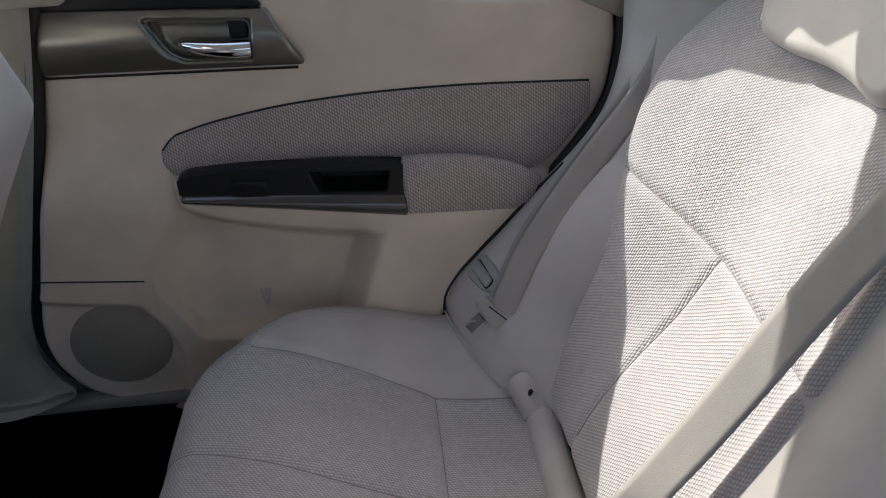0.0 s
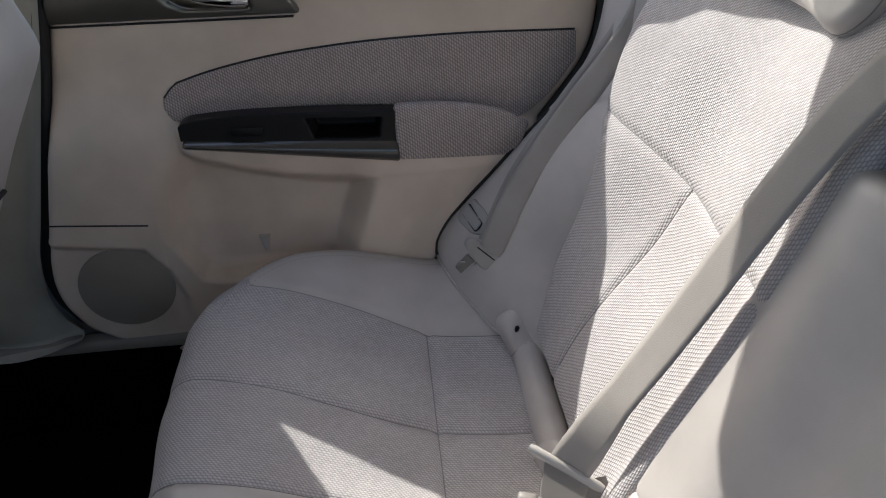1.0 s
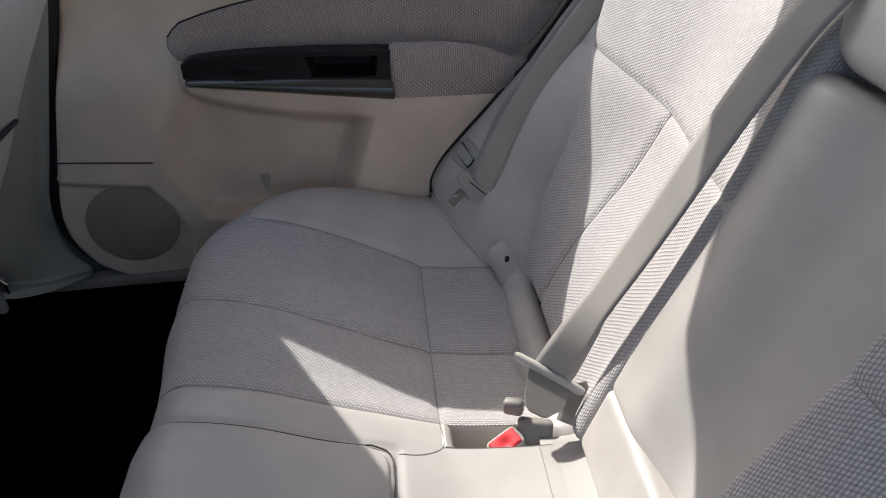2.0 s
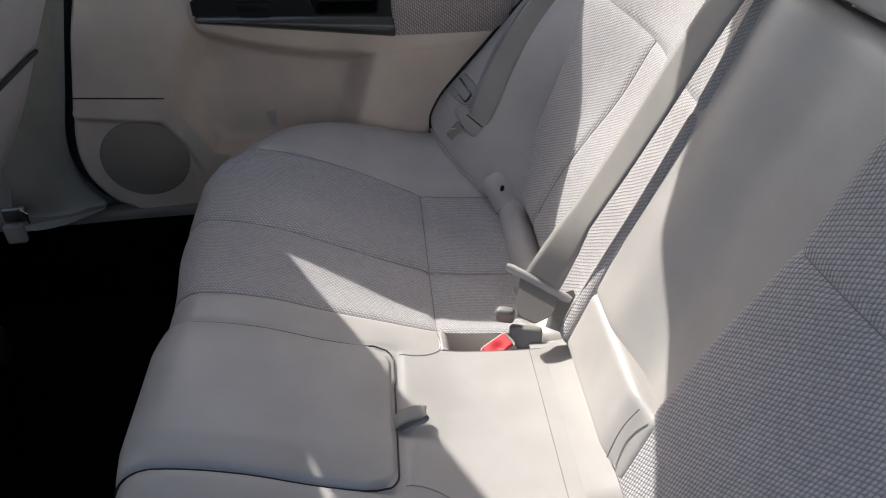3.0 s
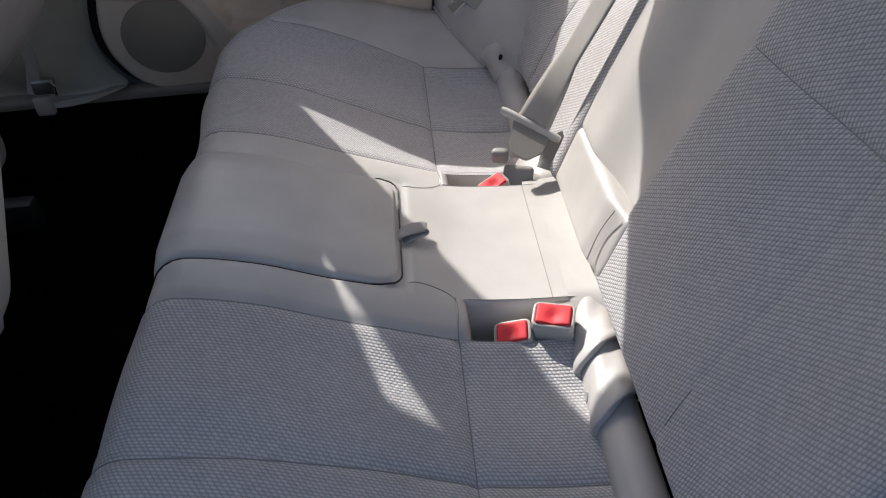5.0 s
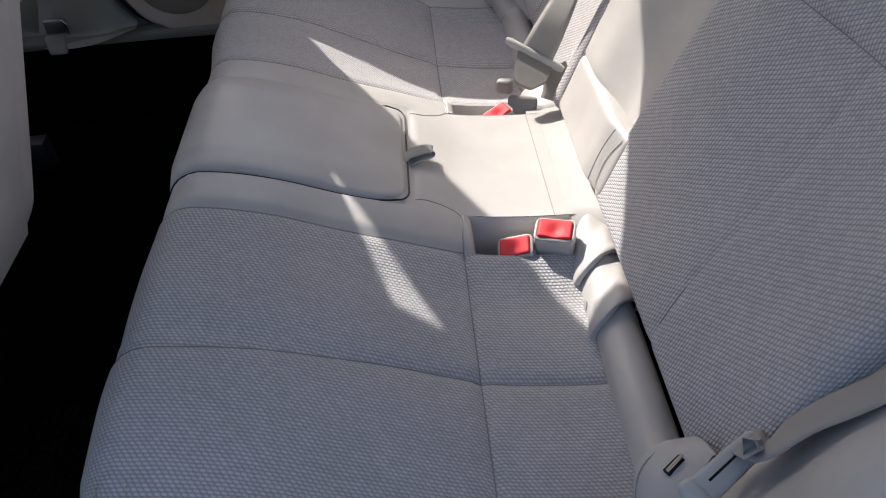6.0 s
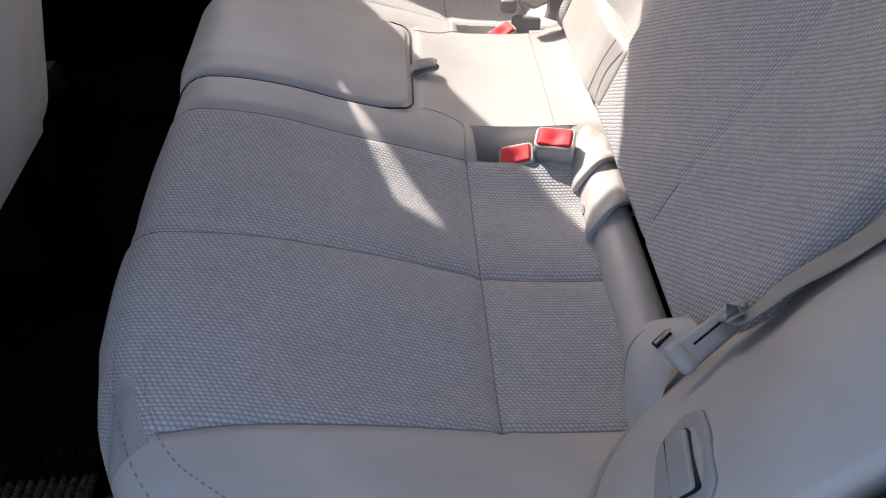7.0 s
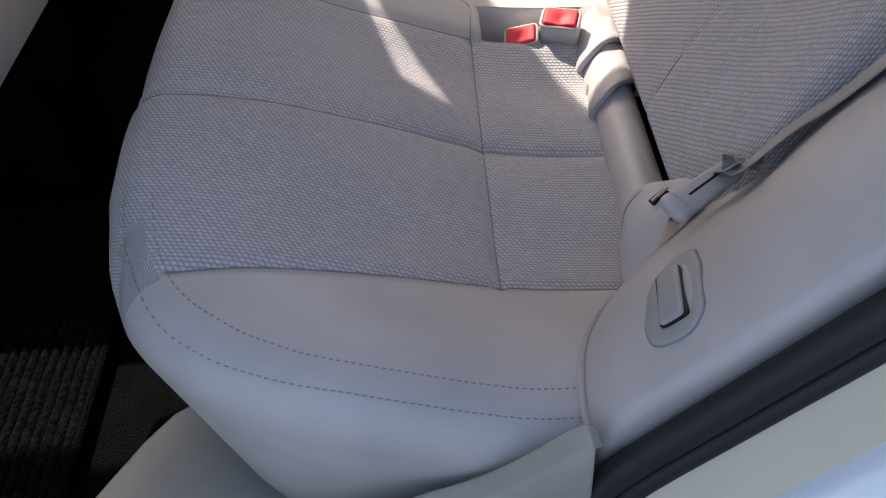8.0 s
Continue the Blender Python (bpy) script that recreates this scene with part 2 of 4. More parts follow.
def plate(outline, place, thick, bevel=0.003, steps=2):
    """A flat piece with a rounded front edge: outline in 2D; place(a, b, d) gives the point d in front of its plane."""
    bm = bmesh.new()
    pts = [Vector((p[0], p[1])) for p in outline]
    n = len(pts)
    area = sum(pts[i].x * pts[(i + 1) % n].y - pts[(i + 1) % n].x * pts[i].y for i in range(n))
    sgn = 1 if area > 0 else -1

    def inset(d):
        res = []
        for i in range(n):
            t = (pts[(i + 1) % n] - pts[i - 1])
            if t.length < 1e-9:
                t = Vector((1, 0))
            t.normalize()
            res.append(pts[i] + Vector((-t.y, t.x)) * sgn * d)
        return res
    levels = [(0.0, 0.0), (0.0, thick - bevel)]
    for k in range(1, steps + 1):
        th = k / steps * math.pi / 2
        levels.append((bevel * (1 - math.cos(th)), thick - bevel + bevel * math.sin(th)))
    rings = [[bm.verts.new(place(q.x, q.y, d)) for q in inset(ins)] for ins, d in levels]
    for i in range(len(rings) - 1):
        for k in range(n):
            bm.faces.new((rings[i][k], rings[i][(k + 1) % n], rings[i + 1][(k + 1) % n], rings[i + 1][k]))
    bm.faces.new(rings[0]), bm.faces.new(rings[-1])
    return bm


def box(a, b, bevel=0.0, steps=2, m=None):
    bm = bmesh.new()
    bmesh.ops.create_cube(bm, size=1)
    for v in bm.verts:
        v.co = Vector([(a[i] + b[i]) / 2 + v.co[i] * (b[i] - a[i]) for i in range(3)])
    if bevel:
        bmesh.ops.bevel(bm, geom=list(bm.edges), offset=bevel, segments=steps, affect="EDGES", profile=0.5)
    if m:
        bmesh.ops.transform(bm, matrix=m, verts=bm.verts)
    return bm


def ribbon(points, across, wide, thick=0.0014, n=6):
    """A flat strap along points; across gives its width direction at each."""
    verts, faces, uvs = [], [], []
    pts = [Vector(p) for p in points]
    s = 0.0
    for i, p in enumerate(pts):
        t = (pts[min(i + 1, len(pts) - 1)] - pts[max(i - 1, 0)]).normalized()
        w = Vector(across[i] if isinstance(across, list) else across)
        w = (w - t * w.dot(t)).normalized()
        nn = t.cross(w)
        if i:
            s += (p - pts[i - 1]).length
        for k in range(n + 1):
            q = k / n - 0.5
            for side in (1, -1):
                verts.append(p + w * wide * q + nn * side * thick * (0.5 if 0 < k < n else 0.2)), uvs.append((q * wide, s))
    m = 2 * (n + 1)
    for i in range(len(pts) - 1):
        for k in range(n):
            for o in (0, 1):
                faces.append((i * m + 2 * k + o, i * m + 2 * k + 2 + o, (i + 1) * m + 2 * k + 2 + o, (i + 1) * m + 2 * k + o))
        for k in (0, n):
            faces.append((i * m + 2 * k, i * m + 2 * k + 1, (i + 1) * m + 2 * k + 1, (i + 1) * m + 2 * k))
    return verts, faces, uvs


# ---- the rear seat's shape ----
ALPHA = radians(23)
SA, CA = math.sin(ALPHA), math.cos(ALPHA)
base_z = table([-0.36, -0.31, -0.26, -0.20, -0.13, -0.08, -0.03, 0.0, 0.06, 0.12, 0.20], [0.454, 0.456, 0.452, 0.436, 0.404, 0.381, 0.358, 0.346, 0.334, 0.328, 0.326])
mid_rise = table([-0.31, -0.127, -0.056, 0.104, 0.2], [0.010, 0.014, 0.023, 0.032, 0.034])
side_rise = table([-0.31, -0.26, -0.20, -0.125, 0.02, 0.10, 0.2], [0.0, 0.0, 0.014, 0.036, 0.058, 0.068, 0.07])
half_width = table([-0.278, -0.268, -0.252, -0.232, -0.20, -0.160, -0.10, -0.03, 0.03, 0.1, 0.2], [0.47, 0.525, 0.570, 0.606, 0.635, 0.652, 0.662, 0.667, 0.668, 0.664, 0.655])
FRONT, REAR = -0.278, 0.122


def seam_y(k, x):
    """The cushion's lengthwise seams: 1 beside the middle, 2 through the seat, 3 at the outer side."""
    return (0.168, 0.335 + 0.02 * sstep(-0.05, -0.28, x), min(0.53 + 0.17 * max(0, -x) ** 1.0, half_width(x) - 0.002))[k - 1]


def cushion_z(x, y):
    ay = abs(y)
    z = base_z(x) + mid_rise(x) * (1 - sstep(0.12, 0.24, ay)) + side_rise(x) * sstep(0.47, 0.66, ay)
    z += 0.006 * (1 - math.exp(-abs(ay - 0.335) / 0.03)) - 0.004
    for k, deep in ((1, 0.004), (2, 0.0035), (3, 0.005)):
        d = ay - seam_y(k, x)
        if k == 2 and x > 0.13:
            continue
        z -= deep * math.exp(-(d / 0.006) ** 2) * (sstep(-0.265, -0.235, x) if k == 3 else 1)
    if ay > 0.168:
        fade = 1 - sstep(0.53, 0.545, ay)
        z -= 0.004 * fade * math.exp(-((x + 0.004) / 0.006) ** 2)
    d = max(abs(y + 0.003) - 0.106, x + 0.054)
    if d < 0.03 and x < 0.0:
        z -= 0.0030 * math.exp(-(d / 0.005) ** 2)
    return z


def pushed(x, y):
    """The cushion's outline is not quite even: its front bulges over each seat, and one corner is drawn in."""
    w = sstep(-0.10, -0.278, x)
    if y > 0:
        return x - 0.021 * w * sstep(0.12, 0.33, y) * (1 - sstep(0.50, 0.64, y)), y
    bulge = 0.009 * w * sstep(-0.12, -0.25, y) * (1 - sstep(-0.38, -0.52, y))
    return x - bulge, y + 0.011 * w * sstep(-0.572, -0.63, y)


def back_point(y, h, off=0.0):
    return Vector((0.16 + h * SA - off * CA, y, 0.39 + h * CA + off * SA))


edge_y = table([-0.08, 0.0, 0.07, 0.14, 0.20, 0.26, 0.31, 0.36, 0.42, 0.50, 0.56], [0.49, 0.510, 0.528, 0.530, 0.538, 0.564, 0.596, 0.618, 0.624, 0.610, 0.575])
mid_seam_far = table([-0.02, 0.055, 0.15, 0.22, 0.31], [0.380, 0.376, 0.368, 0.354, 0.335])


def mid_seam(sg, h):
    """Where the seam up each half of the backrest runs."""
    return mid_seam_far(h) if sg > 0 else 0.333


def cross_seam(sg):
    """How high the backrest's cross seam lies."""
    return 0.301 if sg > 0 else 0.284



inner_far = table([-0.05, 0.05, 0.13, 0.30, 0.43, 0.60], [0.118, 0.111, 0.099, 0.081, 0.076, 0.072])
inner_near = table([-0.05, 0.07, 0.15, 0.286, 0.42, 0.60], [0.094, 0.104, 0.114, 0.140, 0.150, 0.155])


def back_off(y, h):
    ay = abs(y)
    e = edge_y(h)
    dish = -0.028 * sstep(0.02, 0.24, h) * math.exp(-((ay - 0.345) / 0.13) ** 2)
    wing = 0.010 * sstep(e - 0.13, e - 0.02, ay) * sstep(-0.02, 0.15, h) * (1 - 0.5 * sstep(0.40, 0.54, h))
    inner = (0.012 + 0.002 * sstep(0.05, 0.13, h)) * math.exp(-((y - inner_far(h) - 0.004) / 0.020) ** 2) if y > 0 else 0.0
    o = dish + wing + inner - 0.03 * sstep(0.42, 0.58, h)
    side = 1 if y > 0 else -1
    o -= 0.004 * math.exp(-((h - cross_seam(side)) / 0.006) ** 2)
    if h < cross_seam(side):
        o -= (0.0035 if side > 0 else 0.0016) * math.exp(-((ay - mid_seam(side, h)) / 0.006) ** 2)
    return o


# ---- cushion ----
bench = thing("rear_bench_cushion", "light grey cloth and beige vinyl rear bench cushion", "car seat")


def cushion_fn(u, v):
    """u: number of the seam gap plus the fraction in it; v: the place from the rear to the front."""
    x = v
    k = min(int(u), 8)
    W = half_width(x)
    lines = [-W, -seam_y(3, x), -seam_y(2, x), -seam_y(1, x), -0.115, 0.115, seam_y(1, x), seam_y(2, x), seam_y(3, x), W]
    y = lines[k] + (lines[k + 1] - lines[k]) * (u - k)
    return (*pushed(x, y), cushion_z(x, y))


us, ug = [0.0], []
for k, n in enumerate((28, 42, 38, 11, 46, 11, 38, 42, 28)):
    for i in range(1, n + 1):
        us.append(k + i / n), ug.append(k)
vs, vg = spread([REAR, 0.105, -0.004, -0.246, FRONT], 0.0045)


def cushion_piece(iu, iv):
    if iu in (3, 5) and iv <= 1:
        return None
    if iu in (0, 8) and iv < 3:
        return ("side_panel", iu)
    if iu in (0, 1, 7, 8):
        iu = min(max(iu, 1), 7)
        return ("outer_cloth_front" if iv >= 2 else "outer_cloth_rear", iu)
    if iu in (2, 6):
        return ("inner_cloth_front" if iv >= 2 else "inner_cloth_rear", iu)
    if iv == 0:
        return ("middle_rear_panel", 4)
    return ("middle_panel", 4)


pieces = padded(cushion_fn, us, ug, vs, vg, 0.036, 0.20, (1, 1, 1, 1), cushion_piece, taper=0.035, down=(0, 0, -1))
for (name, k), (pv, pf, puv) in pieces.items():
    cloth = "cloth" in name
    uvm = []
    for p, q in zip(pv, puv):
        # the cloth runs on over the edge, square to the outline
        p = Vector((2 * p.x - pushed(p.x, p.y)[0], 2 * p.y - pushed(p.x, p.y)[1], p.z))
        xc = max(p.x, FRONT)
        wide = half_width(xc)
        yc = min(abs(p.y), wide)
        out = math.hypot(p.x - xc, abs(p.y) - yc)
        if out < 0.0002:
            uvm.append((p.x * 1.06, p.y))
            continue
        if p.x >= FRONT:
            slope = max(0.0, (half_width(xc + 0.004) - half_width(max(FRONT, xc - 0.004))) / 0.008)
            dx, dy = -slope / math.hypot(slope, 1), 1 / math.hypot(slope, 1)
        else:
            dx, dy = (p.x - xc) / out, (abs(p.y) - yc) / out
        run = out + max(0.0, cushion_z(xc, math.copysign(yc, p.y)) - p.z)
        uvm.append((xc * 1.06 + dx * run, math.copysign(yc + dy * run, p.y)))
    link(name, pv, pf, CLOTH if cloth else VINYL, bench, "woven light grey seat cloth" if cloth else "smooth beige vinyl", uvm)


def seam_line(parent, points, r=0.0011, mat=None, name="seam"):
    return part(name, tube(points, r, 5), mat or THREAD, parent, "", True)


def on_cushion(x, y, up=0.0):
    return Vector((*pushed(x, y), cushion_z(x, y) + up))


def over_front(x, y, up=0.0):
    """A point of the cushion's top, carried on round its front edge where x lies before it."""
    if x >= FRONT:
        return on_cushion(x, y, up)
    p = on_cushion(FRONT, y)
    th = min((FRONT - x) / 0.036, math.pi / 2)
    low = max(0.0, FRONT - x - 0.0565)
    return Vector((p.x - (0.036 + up) * math.sin(th) + 0.2 * low, p.y, p.z - 0.036 + (0.036 + up) * math.cos(th) - low))


for sg in (1, -1):
    for k in (1, 2, 3):
        x1 = REAR - 0.004
        far = FRONT - 0.06 if k < 3 else -0.246
        seam_line(bench, [over_front(x, sg * seam_y(k, max(x, FRONT))) for x in np.linspace(x1 if k > 1 else -0.004, far, 50)], 0.0009)
    seam_line(bench, [on_cushion(-0.004, sg * y) for y in np.linspace(0.168, 0.53, 40)], 0.0009)
    # the curved seam from the belt pocket to the middle pad
    pts = loop_of([(-0.0045, 0.167, 0), (-0.003, 0.150, 0), (-0.001, 0.126, 0), (-0.005, 0.114, 0), (-0.018, 0.104, 0), (-0.036, 0.098, 0), (-0.052, 0.098, 0)], 5, False)
    seam_line(bench, [on_cushion(p.x, sg * p.y) for p in pts], 0.0008, STITCH)
    # piping and two rows of stitches along the side panel
    edge = [(x, sg * (half_width(x) - 0.002)) for x in np.linspace(0.06, FRONT + 0.004, 70)]
    for off, lift in ((0.006, 0.0), (-0.016, -0.0015)):
        bm = bmesh.new()
        for (xa, ya), (xb, yb) in zip(edge, edge[1:]):
            q = Vector((xb - xa, yb - ya, 0))
            m = int(q.length / 0.0052)
            for i in range(max(1, m)):
                t0, t1 = i / max(1, m), (i + 0.55) / max(1, m)
                line = []
                for t in (t0, t1):
                    x, y = xa + q.x * t, ya + q.y * t
                    nrm = Vector((-q.y, q.x, 0)).normalized() * (sg * (1 if q.x < 0 else -1))
                    c = Vector((x, y, 0)) + nrm * off
                    if off > 0:
                        line.append(on_cushion(c.x, c.y, 0.0002))
                    else:
                        line.append(Vector((c.x, c.y, cushion_z(x, y) - 0.0016)))
                w = Vector((0, 0, 0.0006))
                d = (line[1] - line[0]).normalized().cross(Vector((0, 0, 1))) * 0.0006
                v = [bm.verts.new(line[0] - d), bm.verts.new(line[0] + d), bm.verts.new(line[1] + d), bm.verts.new(line[1] - d), bm.verts.new((line[0] + line[1]) / 2 + w)]
                for f in ((0, 1, 4), (1, 2, 4), (2, 3, 4), (3, 0, 4)):
                    bm.faces.new([v[i2] for i2 in f])
        tagged(part("stitching", bm, STITCH, bench, "row of fine stitches"), kind="stuff")
seam_line(bench, [on_cushion(0.105, y) for y in np.linspace(-0.115, 0.115, 24)], 0.0007, STITCH)

# the padded middle lid of the cushion, with its pull strap
PAD_L, PAD_R = 0.096, -0.102


def pad_fn(u, v):
    y = PAD_R + (PAD_L - PAD_R) * u
    corner = 0.022
    d = min(y - PAD_R, PAD_L - y)
    back = -0.066 - (corner - math.sqrt(max(0.0, corner**2 - (corner - d) ** 2)) if d < corner else 0.0)
    x = back + (FRONT - 0.055 - back) * v
    puff = 0.004 * min(1, d / 0.03) * min(1, abs(x - back) / 0.03)
    return over_front(x, y, 0.004 + puff)


sheet("middle_pad", pad_fn, steps(0, 1, 0.03), steps(0, 1, 0.02), 0.007, 0.02, VINYL, bench, "padded beige vinyl lid", (1, 1, 1, 0))
rim = [pad_fn(0.0, v) for v in np.linspace(1, 0, 40)] + [pad_fn(u, 0.0) for u in np.linspace(0, 1, 40)] + [pad_fn(1.0, v) for v in np.linspace(0, 1, 40)]
mid = pad_fn(0.5, 0.5)
seam_line(bench, [p + Vector((0.008 if abs(p.x + 0.07) < 0.02 else 0, math.copysign(0.008, p.y) if abs(p.y) > 0.075 else 0, -0.0065)) for p in rim], 0.0011, RUBBER, "pad_gap")
strap = loop_of([(-0.066, -0.018, 0.386), (-0.056, -0.017, 0.400), (-0.042, -0.012, 0.402), (-0.028, -0.008, 0.400), (-0.029, -0.010, 0.3965), (-0.042, -0.017, 0.3965), (-0.060, -0.021, 0.390)], 4, False)
pv, pf, puv = ribbon(strap, (0.05, 1, 0.12), 0.018, 0.0022)
link("pull_strap", pv, pf, WEBBING, bench, "short woven pull strap", puv)

gap_x, gap_z = table([0, 0.25, 0.5, 0.72, 1], [0.1065, 0.124, 0.143, 0.160, 0.175]), table([0, 0.25, 0.5, 0.72, 1], [0.3622, 0.3624, 0.3632, 0.3652, 0.3700])
sheet("middle_gap_panel", lambda u, v: Vector((gap_x(v), -0.132 + 0.257 * u, gap_z(v) - 0.008 * sstep(-0.110, -0.132, -0.132 + 0.257 * u))), steps(0, 1, 0.04), steps(0, 1, 0.06), 0.006, 0.03, VINYL, bench, "smooth beige vinyl", (1, 1, 0, 0), flip=-1)

# belt pockets in the cushion
for sg in (1, -1):
    bm = bmesh.new()
    y0, y1, x0, x1, zb = sg * 0.115, sg * 0.168, -0.004, 0.122, 0.285
    top = lambda x, y: Vector((x, y, cushion_z(x, y) - 0.001))
    ring = [(x, y0) for x in np.linspace(x1, x0, 12)] + [(x0, y) for y in np.linspace(y0, y1, 6)[1:]] + [(x, y1) for x in np.linspace(x0, x1, 12)[1:]]
    rings = []
    for inset, drop in ((0.0, 0.0), (0.35, -0.0012), (0.70, 0.001), (0.92, 0.006), (1.0, 0.014)):
        row = []
        for x, y in ring:
            q = Vector((x + 0.013 * inset * sstep(0.02, -0.004, x), y + inset * (0.004 if abs(y) < 0.14 else -0.003) * sg * (1 if abs(abs(y) - 0.1415) > 0.02 else 0), 0))
            row.append(bm.verts.new((q.x, q.y, cushion_z(x, y) - 0.001 - drop)))
        rings.append(row)
    rings.append([bm.verts.new((v.co.x + (0.006 if v.co.x < 0.02 else 0), v.co.y, zb)) for v in rings[-1]])
    for up, lo in zip(rings, rings[1:]):
        for i in range(len(ring) - 1):
            bm.faces.new((up[i], up[i + 1], lo[i + 1], lo[i]))
    bm.faces.new(rings[-1])
    part("belt_pocket", bm, VINYL, bench, "vinyl-lined belt pocket", True)

# vinyl roll between cushion and backrest, with its folded cover and end flap
for sg in (1, -1):
    roll = thing("seat_gap_roll", "smooth beige vinyl roll between cushion and backrest", "car seat", group="seat gap rolls")
    ys = [sg * y for y in np.linspace(0.20, 0.515, 16)]
    part("roll_body", tube([((0.143 if sg > 0 else 0.1415) - 0.006 * (abs(y) - 0.3), y, 0.329 + 0.012 * sstep(0.44, 0.52, abs(y))) for y in ys], 0.0235, 18), VINYL, roll, "", True)

    # a sleeve tucked over the middle strip's end, and a cuff with a turned hem over the roll
    for name, ya, yb, ra, rb in (("folded_cover", 0.114, 0.186, 0.0290, 0.0345), ("cover_cuff", 0.176, 0.262, 0.0262, 0.0325)):
        def fold_fn(u, v, sg=sg, ya=ya, yb=yb, ra=ra, rb=rb):
            th = math.radians(-50 + 245 * u)
            r = ra * (1.0 if sg < 0 or ya > 0.15 else 0.55 + 0.45 * sstep(0.0, 0.4, v)) + (rb - ra) * v ** 1.6 + 0.0009 * math.sin(5 * th + 7 * v) + 0.0012 * math.exp(-((v - 0.93) / 0.05) ** 2)
            y = ya + (yb - ya) * v + (0.020 * math.cos(th) + 0.006 * math.sin(th)) * (0.4 + 0.6 * v)
            return (0.144 - r * math.cos(th) * 0.98, sg * y, 0.331 + r * math.sin(th))
        sheet(name, fold_fn, steps(0, 1, 0.025), steps(0, 1, 0.05), 0.0016, 0.005, VINYL, roll, "folded vinyl cover flap", (0, 0, 0, 1), flip=sg)
    if sg < 0:
        at, over = Vector(fold_fn(0.24, 0.55)), Vector(fold_fn(0.24, 0.55)) - Vector((0.144, fold_fn(0.24, 0.55)[1], 0.331))
        part("snap", tube([at - over * 0.03, at + over * 0.05], 0.0052, 14), LEVER, roll, "small plastic snap", True)
    flap_top = loop_of([(0.094, 0.512, 0.386), (0.101, 0.490, 0.402), (0.122, 0.474, 0.408), (0.150, 0.467, 0.404)], 4, False)
    flap_low = loop_of([(0.092, 0.574, 0.368), (0.105, 0.564, 0.400), (0.126, 0.528, 0.420), (0.152, 0.502, 0.426)], 4, False)

    def flap_fn(u, v, sg=sg):
        i = min(int(u), 11)
        p, q = flap_top[i].lerp(flap_top[i + 1], u - i), flap_low[i].lerp(flap_low[i + 1], u - i)
        w = p.lerp(q, v) + Vector((-0.25, -0.1, 0.9)) * 0.006 * math.sin(math.pi * v)
        return (w.x, sg * w.y, w.z - (0.030 if sg > 0 else 0.0))
    if sg > 0:
        seam_line(roll, [Vector((0.1385, 0.494, 0.3390)) + Vector((0.8, 0.42, 0.0)).normalized() * 0.0232 * math.cos(a) + Vector((0.25, -0.45, 0.85)).normalized() * 0.0232 * math.sin(a) for a in np.linspace(0, 2 * math.pi, 30)], 0.0008, STITCH, "cap_seam")
        part("end_flap", tube(loop_of([(0.142, 0.486, 0.333), (0.134, 0.505, 0.347), (0.125, 0.522, 0.364), (0.119, 0.538, 0.376)], 5, False), [0.0236] * 12 + [0.0225, 0.021, 0.018, 0.012], 18), VINYL, roll, "vinyl roll end with a slot", True)
    else:
        sheet("end_flap", flap_fn, steps(0, 12, 1), steps(0, 1, 0.12), 0.004, 0.03, VINYL, roll, "vinyl end flap with a metal slot", (1, 1, 1, 0), flip=sg)
    if sg < 0:
        seam_line(roll, [Vector((p.x, sg * p.y, p.z - (0.030 if sg > 0 else 0))) + Vector((0, sg * 0.006, 0.0022)) for p in flap_top], 0.0006, STITCH, "stitch_line")
    if sg > 0:
        part("slot", obox((0.1275, 0.4975, 0.3740), (0.8, 0.2, 0.2), (0.2, -0.3, 1), (0.006, 0.006, 0.011), 0.002), BLACK_PLASTIC, roll, "dark slot", True)
    else:
        part("slot", obox((0.124, -0.503, 0.4205), (0.75, 0.5, 0.25), (0, -0.3, 1), (0.018, 0.007, 0.003), 0.0012), BLACK_PLASTIC, roll, "dark slot", True)
        part("slot_bar", tube([(0.117, -0.508, 0.4215), (0.131, -0.498, 0.4255)], 0.0016, 6), CHROME, roll, "bright metal bar", True)

